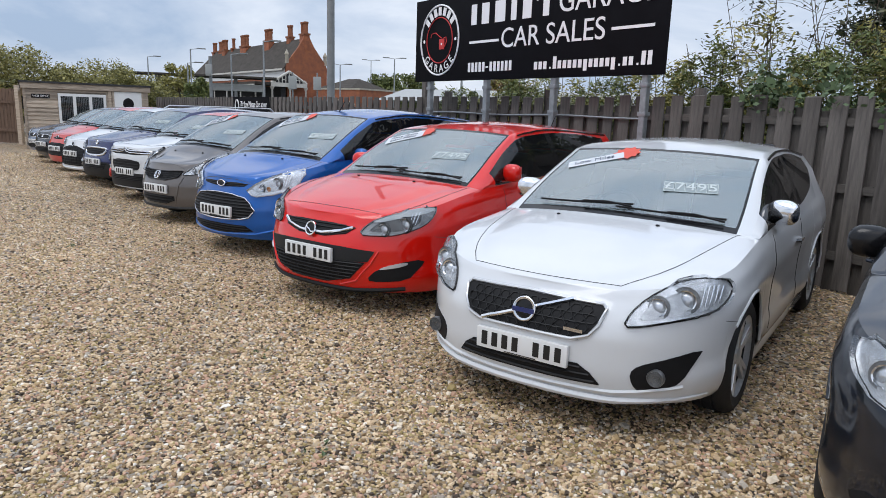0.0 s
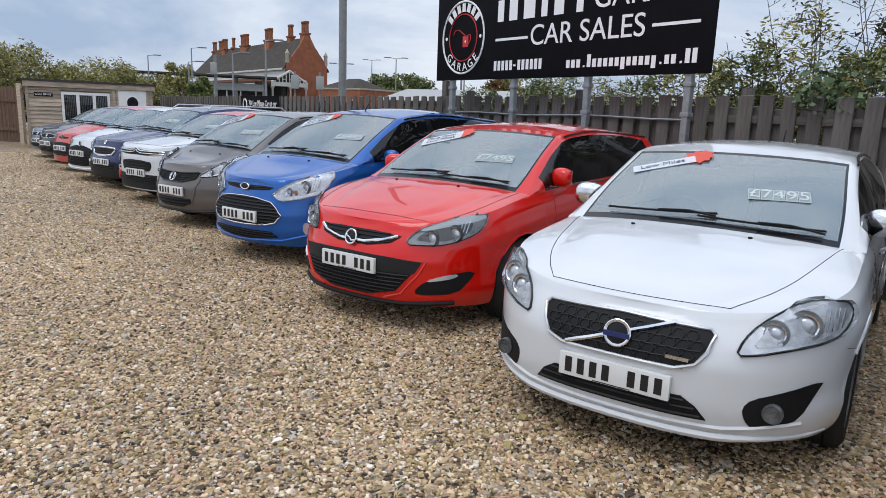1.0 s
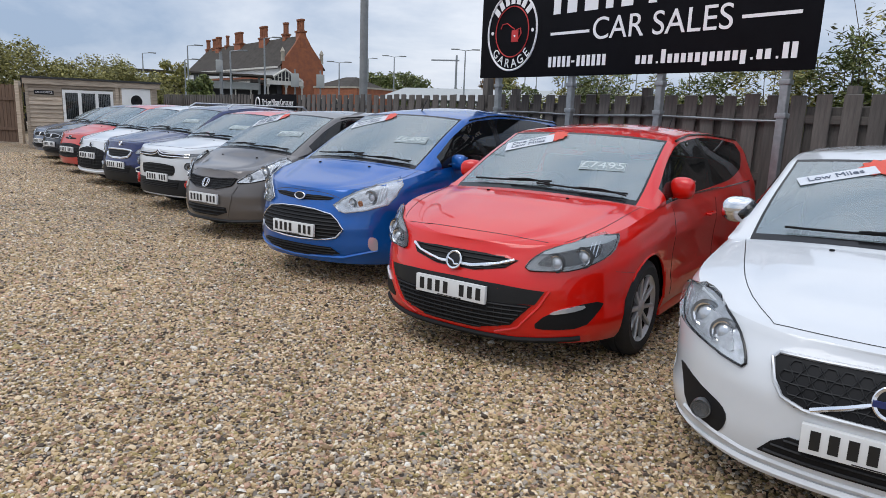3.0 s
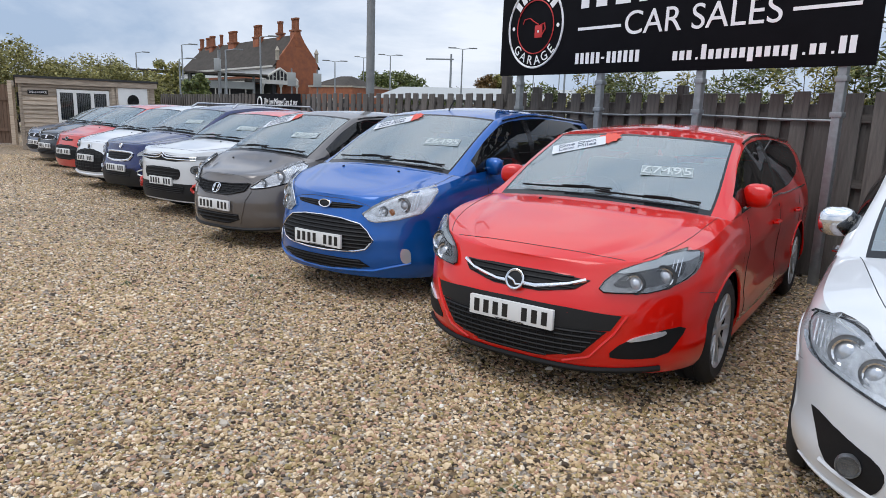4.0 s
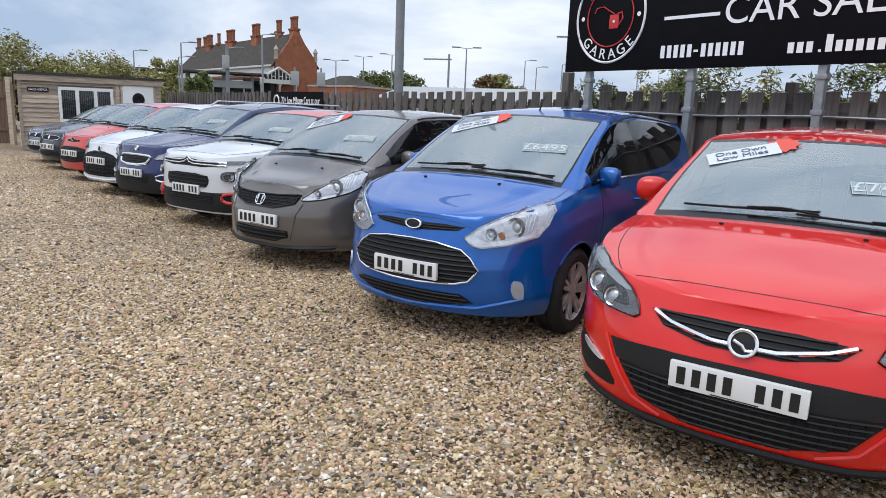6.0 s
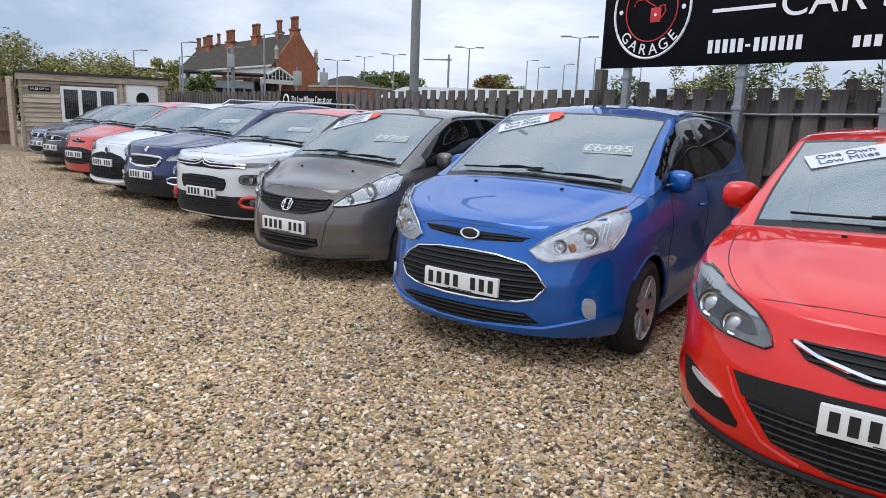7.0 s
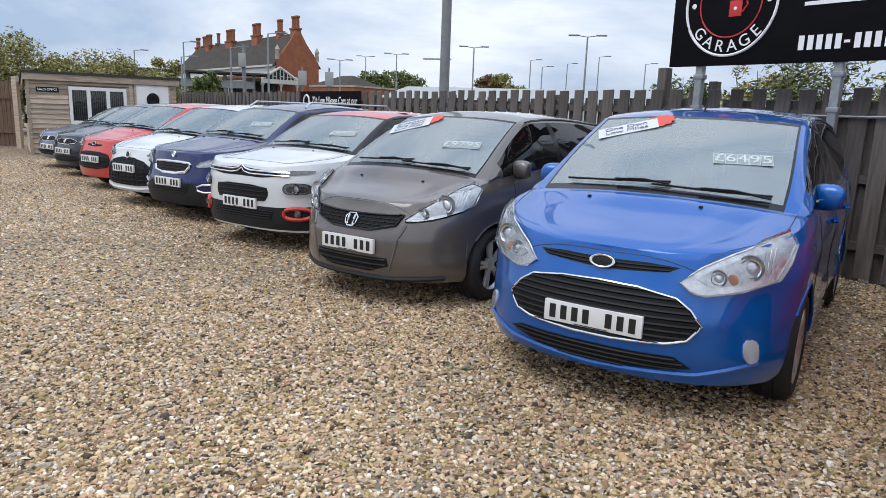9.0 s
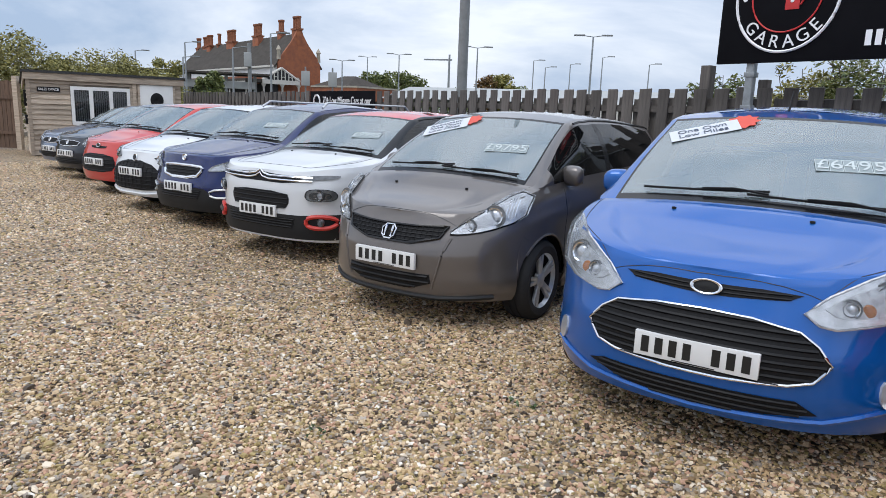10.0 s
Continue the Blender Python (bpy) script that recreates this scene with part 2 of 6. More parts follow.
def lathe(profile, n=32, axis="x"):
    """Turns (along, radius) round an axis."""
    bm = bmesh.new()
    rings = []
    for a, r in profile:
        ring = []
        for i in range(n):
            t = 2 * math.pi * i / n
            c, s = r * math.cos(t), r * math.sin(t)
            ring.append(bm.verts.new((a, c, s) if axis == "x" else ((c, a, s) if axis == "y" else (c, s, a))))
        rings.append(ring)
    for p, q in zip(rings, rings[1:]):
        for i in range(n):
            bm.faces.new((p[i], p[(i + 1) % n], q[(i + 1) % n], q[i]))
    return bm


def tube(points, r, n=6, closed=False, bm=None, squash=1.0):
    bm = bm or bmesh.new()
    pts = [Vector(p) for p in points]
    rings = []
    k = len(pts)
    for i, p in enumerate(pts):
        a = pts[i - 1] if (i > 0 or closed) else pts[i]
        b = pts[(i + 1) % k] if (i < k - 1 or closed) else pts[i]
        d = (b - a).normalized()
        up = Vector((0, 0, 1)) if abs(d.z) < 0.9 else Vector((0, 1, 0))
        s = d.cross(up).normalized()
        u = s.cross(d)
        rr = r[i] if isinstance(r, (list, tuple)) else r
        rings.append([bm.verts.new(p + rr * (math.cos(2 * math.pi * j / n) * s + squash * math.sin(2 * math.pi * j / n) * u)) for j in range(n)])
    pairs = list(zip(rings, rings[1:])) + ([(rings[-1], rings[0])] if closed else [])
    for p, q in pairs:
        for j in range(n):
            bm.faces.new((p[j], p[(j + 1) % n], q[(j + 1) % n], q[j]))
    if not closed:
        bm.faces.new(rings[0][::-1])
        bm.faces.new(rings[-1])
    return bm


def prism(poly, y0, y1, bm=None):
    """Extrudes an (x, z) polygon from y0 to y1."""
    bm = bm or bmesh.new()
    a = [bm.verts.new((x, y0, z)) for x, z in poly]
    b = [bm.verts.new((x, y1, z)) for x, z in poly]
    bm.faces.new(a)
    bm.faces.new(b[::-1])
    k = len(poly)
    for i in range(k):
        bm.faces.new((a[(i + 1) % k], a[i], b[i], b[(i + 1) % k]))
    bmesh.ops.recalc_face_normals(bm, faces=bm.faces[:])
    return bm


def lettering(name, text, size, material, parent, m, depth=0.002, width=None):
    """Words in the built-in font, flat in local x, z, centred."""
    cu = bpy.data.curves.new(name, "FONT")
    cu.body, cu.size, cu.extrude = text, size, depth
    cu.align_x, cu.align_y = "CENTER", "CENTER"
    tmp = new("tmp", cu)
    bpy.context.view_layer.update()
    me = bpy.data.meshes.new_from_object(tmp.evaluated_get(bpy.context.evaluated_depsgraph_get()))
    bpy.data.objects.remove(tmp)
    bpy.data.curves.remove(cu)
    me.name = name
    xs = [v.co.x for v in me.vertices]
    if width and xs:
        me.transform(Matrix.Diagonal((width / (max(xs) - min(xs)), 1, 1, 1)))
    me.transform(pose(0, 0, 0, 90))
    me.materials.clear()
    me.materials.append(material)
    ob = new(name, me)
    ob.parent = parent
    ob.matrix_local = m
    return ob


def chaikin(poly, n=2):
    for _ in range(n):
        out = []
        for i, p in enumerate(poly):
            q = poly[(i + 1) % len(poly)]
            out += [(p[0] * 0.75 + q[0] * 0.25, p[1] * 0.75 + q[1] * 0.25), (p[0] * 0.25 + q[0] * 0.75, p[1] * 0.25 + q[1] * 0.75)]
        poly = out
    return poly


def mono(keys):
    """Smooth monotone curve through (x, y) keys."""
    xs, ys = np.array([k[0] for k in keys], float), np.array([k[1] for k in keys], float)
    h = np.diff(xs)
    d = np.diff(ys) / h
    t = np.zeros(len(xs))
    t[0], t[-1] = d[0], d[-1]
    for i in range(1, len(xs) - 1):
        t[i] = 0 if d[i - 1] * d[i] <= 0 else 2 * d[i - 1] * d[i] / (d[i - 1] + d[i])

    def f(x):
        x = min(max(x, xs[0]), xs[-1])
        i = min(max(int(np.searchsorted(xs, x)) - 1, 0), len(h) - 1)
        s = (x - xs[i]) / h[i]
        return float((2 * s**3 - 3 * s**2 + 1) * ys[i] + (s**3 - 2 * s**2 + s) * h[i] * t[i] + (-2 * s**3 + 3 * s**2) * ys[i + 1] + (s**3 - s**2) * h[i] * t[i + 1])

    return f

# ---------------------------------------------------------------- cars
from mathutils.bvhtree import BVHTree


class Shell:
    """The skin of a car: x across, y from the nose to the tail, z up; a loft of plan outlines with ribs across the top."""

    def __init__(self, c):
        self.c = c
        L, W, H = c["L"], c["W"] / 2, c["H"]
        D, n, Dr, nr = c.get("D", 0.62), c.get("n", 2.5), 0.42, 3.2
        yc, zc, yh, zh, yr = c["cowl"][0], c["cowl"][1], c["head"][0], c["head"][1], c["rear"]
        zf, belt = c["zf"], c["belt"]
        wy = (c["fo"], c["fo"] + c["wb"])
        R, ra = c["wr"], c["wr"] + 0.045
        zb = c.get("zb", 0.2)
        shoulder = mono([(0, zf), (0.25, zf + c.get("rise", 0.05)), (yc * 0.7, belt - 0.05), (yc + 0.15, belt), (L * 0.6, belt + 0.03), (L - 0.4, belt + 0.07), (L, belt - 0.02)])
        hood_peak = c.get("hood", zf + 0.12)
        hoodc = mono([(0, zf + 0.012), (0.10, zf + 0.05), (0.35, hood_peak - 0.02), (yc, zc)])
        screenc = mono([(yc, zc), (yc + (yh - yc) * 0.5, zc + (zh - zc) * 0.54), (yh, zh)])
        roofc = mono([(yh, zh), (yh + 0.25, min(H - 0.01, zh + 0.05)), (yh + 0.75, H), (yr, H - 0.06)])
        tailc = mono([(yr, H - 0.06), (yr + (L - 0.10 - yr) * 0.55, belt + 0.30), (L - 0.06, belt + 0.05), (L, belt)])

        def centre(y):
            return hoodc(y) if y < yc else screenc(y) if y < yh else roofc(y) if y < yr else tailc(y)

        xr = c.get("xr", 0.735)
        ratio = mono([(0, 0.80), (yc * 0.6, 0.80), (yc, 0.90), (yh, xr + 0.045), (yh + 0.5, xr), (yr, xr), (L, 0.76)])
        crown = mono([(0, 0.012), (yc * 0.5, 0.035), (yc, 0.045), (yh, 0.034), (yh + 0.4, 0.048), (yr, 0.055), (L, 0.04)])
        bulge = mono([(0, 0.0), (0.12, 0.0), (yc * 0.6, 0.05), (yc, 0.13), (yh, 0.10), (yh + 0.6, 0.0), (yr, -0.02), (L, 0.0)])
        nose = mono(c.get("nose", [(0.15, 0.07), (0.28, 0.02), (0.40, 0.0), (0.52, 0.0), (0.62, 0.035), (zf, 0.12), (zf + 0.3, 0.2)]))
        side = mono([(0, 0.05), (0.10, 0.012), (0.25, 0.0), (0.36, 0.014), (0.55, 0.012), (0.74, 0.0), (0.81, 0.011), (0.90, 0.022), (1.0, 0.055)])
        flare = c.get("flare", 0.022)

        ys = set()
        for i in range(17):
            t = math.pi / 2 * i / 16
            ys.add(round(D * (1 - math.cos(t) ** (2 / n)), 4))
        for i in range(9):
            t = math.pi / 2 * i / 8
            ys.add(round(L - Dr * (1 - math.cos(t) ** (2 / nr)), 4))
        for i in range(14):
            ys.add(round(L - 0.62 + 0.04 * i, 4))
        y = D
        while y < L - Dr:
            ys.add(round(y, 4))
            y += 0.085
        for w in wy:
            for k in range(-8, 9):
                ys.add(round(w + ra * math.sin(math.pi / 2 * k / 8), 4))
            ys |= {round(w - ra - 0.004, 4), round(w + ra + 0.004, 4)}
        b1 = c["pillar"]
        gl0, gl1 = yc + 0.24, c["glass"][1]
        sill = mono([(gl0, 0.05), (gl1 - 0.8, 0.07), (gl1 - 0.3, 0.22), (gl1, 0.62)])
        lintel = mono([(gl0, 0.80), (gl0 + 0.35, 0.90), (gl1 - 0.5, 0.91), (gl1, 0.86)])
        special = {yc, yc + 0.05, yh, yh - 0.03, yr, yr + 0.06, L - 0.16, gl0, gl1, b1 - 0.05, b1 + 0.05}
        ys = sorted(v for v in ys if all(abs(v - s) > 0.018 for s in special) or v == 0) + sorted(special)
        ys = sorted({round(v, 4) for v in ys})
        self.ys = ys
        K, JA = 18, 5
        fb = [0, 0.045, 0.065, 0.15, 0.23, 0.37, 0.52, 0.68, 0.84, 1.0]
        low, top = [], []
        for y in ys:
            if y < D:
                ct = max(0.0, 1 - y / D) ** (n / 2)
                st = math.sqrt(max(0.0, 1 - ct * ct))
                x, fn, rn = W * st ** (2 / n), ct ** 0.8, 0.0
            elif y > L - Dr:
                ct = max(0.0, 1 - (L - y) / Dr) ** (nr / 2)
                st = math.sqrt(max(0.0, 1 - ct * ct))
                x, fn, rn = W * st ** (2 / nr), 0.0, ct ** 0.8
            else:
                x, fn, rn, st = W, 0.0, 0.0, 1.0
            zs = shoulder(y)
            z0 = zb + 0.02 * fn
            near = 0.0
            for w in wy:
                d = abs(y - w)
                if d <= ra:
                    z0 = max(z0, R + math.sqrt(max(0.0, ra * ra - d * d)))
                near = max(near, 1 - min(1.0, d / (ra + 0.25)))
            z0 = min(z0, zs - 0.06)
            col = []
            for k in range(K + 1):
                z = z0 + (zs - z0) * k / K
                f = (z - zb) / (zs - zb)
                xx = x * 1.0 - side(f) * st + flare * near * max(0.0, 1 - abs(z - 0.5) / 0.45) * st
                yy = y + nose(z) * fn - (0.10 * max(0.0, f - 0.55) + 0.05 * max(0.0, 0.25 - f)) * rn
                col.append((max(xx, 0.0) if y > 0.001 and y < L - 0.001 else 0.0, yy, z))
            low.append(col)
            xe, ye, ze = col[-1]
            xp, cc = ratio(y) * xe, centre(y)
            cr = crown(y) * min(1.0, xe / (W * 0.6))
            if y < yc:
                cr = min(cr, max(0.0, (cc - ze) * 0.6))
            zp = cc - cr
            if y < yc and xe < W * 0.98:
                cc = max(cc, ze)
                zp = max(zp, ze)
            bl = bulge(y) * min(1.0, xe / (W * 0.7))
            rib = []
            lo, hi = sill(y), lintel(y)
            sa = [0, lo, lo + (hi - lo) / 3, lo + (hi - lo) * 2 / 3, hi]
            swage = c.get("swage", 0.009) * min(1.0, max(0.0, (y - 0.05) / 0.25)) * min(1.0, max(0.0, (yc - y) / 0.25))
            for j in range(JA):
                s = sa[j]
                bow = 0.035 * math.sin(math.pi * s) if y > yc else 0.012 * math.sin(math.pi * s)
                rib.append((xe + (xp - xe) * (s if y > yc else s) + bow * st, ye - bl * (1 - ((xe + (xp - xe) * s) / max(xe, 1e-4)) ** 2), ze + (zp - ze) * (s if y > yc else s ** 0.9)))
            for q in fb:
                xx = xp * (1 - q)
                rib.append((xx, ye - bl * (1 - (xx / max(xe, 1e-4)) ** 2), zp + (cc - zp) * (1 - (1 - q) ** 2.2) + swage * (min(1.0, max(0.0, (q - 0.15) / 0.08)) - 0.3 * (0.06 < q < 0.2))))
            top.append(rib)
        self.verts, self.faces = [], {}
        n_low, n_top = K + 1, JA + len(fb)

        def cls(i, j):
            a, b = ys[i], ys[i + 1]
            m = (a + b) / 2
            if j >= JA:
                col = j - JA
                if yc < m < yh:
                    if col == 0:
                        return "window_surround"
                    if col == 1 or m < yc + 0.05 or m > yh - 0.03:
                        return "frit"
                    return "windscreen"
                if m < yc:
                    return "bonnet" if m > 0.02 else "body"
                if m < yr:
                    return "roof" if col > 0 else "window_surround"
                if yr + 0.06 < m < L - 0.16 and col > 1:
                    return "rear_window"
                return "body"
            if j == JA - 1 and yc < m < yr:
                return "window_surround"
            if gl0 < m < gl1 and 1 <= j <= JA - 2:
                return "window_pillar" if abs(m - b1) < 0.05 else ("front_side_window" if m < b1 else "rear_side_window")
            return "body"

        self.groups = {}
        for sx in (1, -1):
            base = len(self.verts)
            for i in range(len(ys)):
                self.verts += [(sx * p[0], p[1], p[2]) for p in low[i]]
                self.verts += [(sx * p[0], p[1], p[2]) for p in top[i]]
            st_ = n_low + n_top
            for i in range(len(ys) - 1):
                for k in range(K):
                    q = (base + i * st_ + k, base + (i + 1) * st_ + k, base + (i + 1) * st_ + k + 1, base + i * st_ + k + 1)
                    self.groups.setdefault(("body", 0), []).append(q if sx > 0 else q[::-1])
                for j in range(n_top - 1):
                    o = base + n_low
                    q = (o + i * st_ + j, o + (i + 1) * st_ + j, o + (i + 1) * st_ + j + 1, o + i * st_ + j + 1)
                    g = cls(i, j)
                    key = (g, sx if "side" in g or "pillar" in g else 0)
                    self.groups.setdefault(key, []).append(q if sx > 0 else q[::-1])
        every = [f for g in self.groups.values() for f in g]
        self.tree = BVHTree.FromPolygons([Vector(v) for v in self.verts], every)

    def mesh(self, key):
        bm = bmesh.new()
        made = {}
        for f in self.groups[key]:
            vs = []
            for i in f:
                if i not in made:
                    made[i] = bm.verts.new(self.verts[i])
                if made[i] not in vs:
                    vs.append(made[i])
            if len(vs) > 2:
                try:
                    bm.faces.new(vs)
                except ValueError:
                    pass
        bmesh.ops.remove_doubles(bm, verts=bm.verts[:], dist=0.0008)
        return bm

    def front(self, x, z):
        """The skin met from the front at (x, z): place and outward normal."""
        p, nrm, _, _ = self.tree.ray_cast(Vector((x, -3, z)), Vector((0, 1, 0)))
        if p is None:
            p, nrm, _, _ = self.tree.find_nearest(Vector((x, 0.5, z)))
        return p, (nrm if nrm.y < 0 else -nrm)

    def above(self, x, y):
        p, nrm, _, _ = self.tree.ray_cast(Vector((x, y, 4)), Vector((0, 0, -1)))
        if p is None:
            p, nrm, _, _ = self.tree.find_nearest(Vector((x, y, 1)))
        return p, (nrm if nrm.z > 0 else -nrm)

    def patch(self, name, poly, material, parent, off=0.004, skirt=0.02, grid=0.045, label=""):
        """A panel of the (x, z) outline, bent to the skin's front."""
        bm = bmesh.new()
        bm.faces.new([bm.verts.new((x, 0, z)) for x, z in poly])
        for ax, vals in ((0, [p[0] for p in poly]), (2, [p[1] for p in poly])):
            lo, hi = min(vals), max(vals)
            k = max(1, int((hi - lo) / grid))
            for i in range(1, k):
                co, no = [0, 0, 0], [0, 0, 0]
                co[ax], no[ax] = lo + (hi - lo) * i / k, 1
                bmesh.ops.bisect_plane(bm, geom=bm.verts[:] + bm.edges[:] + bm.faces[:], plane_co=co, plane_no=no)
        nr = {}
        hits = {v: self.front(v.co.x, v.co.z) for v in bm.verts}
        mid = sorted(h[0].y for h in hits.values())[len(hits) // 2]
        for v in bm.verts:
            p, m = hits[v]
            if p.y > mid + 0.42:
                p, m, _, _ = self.tree.find_nearest(Vector((v.co.x, mid + 0.16, v.co.z)))
                m = m if m.y < 0 else -m
            v.co = p + m * off
            nr[v] = m
        bmesh.ops.recalc_face_normals(bm, faces=bm.faces[:])
        if bm.faces and sum(f.normal.y for f in bm.faces) > 0:
            bmesh.ops.reverse_faces(bm, faces=bm.faces[:])
        rim = [e for e in bm.edges if e.is_boundary]
        back = {}
        for e in rim:
            for v in e.verts:
                if v not in back:
                    back[v] = bm.verts.new(v.co - nr[v] * skirt)
        for e in rim:
            a, b = e.verts
            f = e.link_faces[0]
            loop = [l for l in f.loops if l.edge == e][0]
            a, b = loop.vert, loop.link_loop_next.vert
            bm.faces.new((b, a, back[a], back[b]))
        return part(name, bm, material, parent, label)

    def line(self, pts, off=0.006, step=0.05, closed=False):
        """Places on the skin along a front-view (x, z) line."""
        out = []
        seq = list(pts) + ([pts[0]] if closed else [])
        for p, q in zip(seq, seq[1:]):
            k = max(1, int(math.hypot(q[0] - p[0], q[1] - p[1]) / step))
            for i in range(k):
                u, w = p[0] + (q[0] - p[0]) * i / k, p[1] + (q[1] - p[1]) * i / k
                a, m = self.front(u, w)
                if out and a.y > out[-1].y + 0.22:
                    a, m, _, _ = self.tree.find_nearest(Vector((u, out[-1].y, w)))
                    m = m if m.y < 0 else -m
                out.append(a + m * off)
        if not closed:
            a, m = self.front(*seq[-1])
            out.append(a + m * off)
        return out

    def topline(self, pts, off=0.001, step=0.05):
        out = []
        for p, q in zip(pts, pts[1:]):
            k = max(1, int(math.hypot(q[0] - p[0], q[1] - p[1]) / step))
            for i in range(k + (q == pts[-1])):
                a, m = self.above(p[0] + (q[0] - p[0]) * i / k, p[1] + (q[1] - p[1]) * i / k)
                out.append(a + m * off)
        return out


def mirrored(poly):
    return [(-x, z) for x, z in poly]


def wheel(parent, x, y, r, side, spokes, rim_r, material=None, style="spoke"):
    """A wheel: rim with spokes, and its tyre."""
    w = 0.205
    o = side
    bm = lathe([(w / 2 * o - 0.03 * o, rim_r * 0.90), (w / 2 * o - 0.012 * o, rim_r * 0.96), (w / 2 * o, rim_r * 1.0), (w / 2 * o - 0.004 * o, rim_r * 1.03)], 40)
    ob = part("wheel", bm, material or M_RIM, parent, "silver alloy wheel rim with spokes")
    ob.location = (x, y, r)
    part("rim_barrel", lathe([(-w / 2 * o, rim_r * 0.96), (-w / 2 * o + 0.02 * o, rim_r * 0.93), (w / 2 * o - 0.03 * o, rim_r * 0.90)], 40), M_RIMDARK, ob)
    half = 0.016 if style == "twin" else 0.9 * rim_r / spokes * 0.62
    bm = bmesh.new()
    for v in box(bm, -0.014, 0.014, -half, half, 0.03, rim_r * 0.95, bevel=0.006):
        k = v.co.z / rim_r
        v.co.x = v.co.x + (w / 2 - 0.035 + 0.018 * k) * o
        v.co.y *= 1.15 - 0.35 * k
    sm = finish(bm, "spoke", material or M_RIM)
    for i in range(spokes):
        for da in ((-0.13, 0.13) if style == "twin" else (0.0,)):
            sp = new("spoke", sm)
            sp.parent = ob
            sp.matrix_local = Matrix.Rotation(2 * math.pi * i / spokes + da + 0.2, 4, "X")
    hub = lathe([(o * (w / 2 - 0.05), 0.0), (o * (w / 2 - 0.05), 0.062), (o * (w / 2 - 0.02), 0.06), (o * (w / 2 - 0.012), 0.045), (o * (w / 2 - 0.012), 0.0001)], 20)
    part("hub_cap", hub, material or M_RIM, ob)
    disc = lathe([(o * 0.0, 0.0), (o * 0.0, rim_r * 0.93), (o * 0.005, rim_r * 0.93)], 32)
    part("brake_disc", disc, M_RIMDARK, ob)
    prof = [(-w / 2, rim_r * 0.97), (-w / 2 - 0.008, (rim_r + r) / 2), (-w / 2 + 0.012, r - 0.012), (-w / 2 + 0.035, r), (-0.035, r), (-0.03, r - 0.008), (-0.024, r - 0.008), (-0.02, r), (0.02, r), (0.024, r - 0.008), (0.03, r - 0.008), (0.035, r),
            (w / 2 - 0.035, r), (w / 2 - 0.012, r - 0.012), (w / 2 + 0.008, (rim_r + r) / 2), (w / 2, rim_r * 0.97)]
    part("tyre", lathe(prof, 48), M_TYRE, ob, "black rubber tyre")
    return ob


def headlamp(s, parent, poly, lenses, dark=False, amber=None, edge=None, ribs=0):
    """A lamp unit: reflector, lenses and clear cover."""
    for sx in (1, -1):
        pl = poly if sx > 0 else mirrored(poly)
        lamp = s.patch("headlight", pl, M_LAMPDARK if dark else M_REFLECTOR, parent, 0.007, 0.02, 0.035, "headlight with clear cover and chrome reflector")
        gx, gz = sum(q[0] for q in pl) / len(pl), sum(q[1] for q in pl) / len(pl)
        s.patch("lamp_bezel", [(gx + (a - gx) * 0.72, gz - 0.006 + (b - gz) * 0.62) for a, b in pl], M_LAMPINNER if dark else M_BEZEL, lamp, 0.012, 0.006, 0.03)
        for x, z, r in lenses:
            p, m = s.front(sx * x, z)
            rot = Vector((0, -1, 0)).rotation_difference((m * 0.35 + Vector((0, -1, 0)) * 0.65).normalized()).to_matrix().to_4x4()
            bm = lathe([(-0.014, r * 1.0), (-0.026, r * 0.98), (-0.022, r * 0.85), (-0.004, r * 0.8)], 24, "y")
            bmesh.ops.transform(bm, matrix=Matrix.Translation(p) @ rot, verts=bm.verts)
            part("lens_ring", bm, M_CHROME, lamp)
            bm = lathe([(-0.010, r * 1.32), (-0.016, r * 1.28), (-0.013, r * 1.0)], 24, "y")
            bmesh.ops.transform(bm, matrix=Matrix.Translation(p) @ rot, verts=bm.verts)
            part("lens_bowl", bm, M_LAMPINNER if dark else M_LAMPDARK, lamp)
            bm = lathe([(-0.006, r * 0.8), (-0.016, r * 0.62), (-0.021, r * 0.35), (-0.023, 0.0005)], 24, "y")
            bmesh.ops.transform(bm, matrix=Matrix.Translation(p) @ rot, verts=bm.verts)
            part("lens", bm, M_LENS, lamp)
        if amber:
            x, z, r = amber
            p, m = s.front(sx * x, z)
            bm = lathe([(-0.006, r), (-0.02, r * 0.8), (-0.024, 0.0005)], 20, "y")
            bmesh.ops.transform(bm, matrix=Matrix.Translation(p), verts=bm.verts)
            part("indicator", bm, M_AMBER, lamp)
        s.patch("lamp_cover", pl, M_COVER, lamp, 0.030, 0.03, 0.04)
        bm = tube(s.line(pl, 0.006, 0.04, True), 0.006 if edge else 0.0035, 5, True)
        part("lamp_surround", bm, edge or M_GLOSSBLACK, lamp)
        for k in range(ribs):
            u = gx + (max(abs(q[0]) for q in pl) * sx - gx) * (0.42 + 0.09 * k)
            cut = []
            for (x0, z0), (x1, z1) in zip(pl, pl[1:] + pl[:1]):
                if (x0 - u) * (x1 - u) < 0:
                    cut.append(z0 + (z1 - z0) * (u - x0) / (x1 - x0))
            if len(cut) > 1:
                lo, hi = min(cut), max(cut)
                part("lamp_rib", tube(s.line([(u, lo + 0.25 * (hi - lo)), (u, hi - 0.18 * (hi - lo))], 0.016, 0.03), 0.003, 4), M_CHROME, lamp)


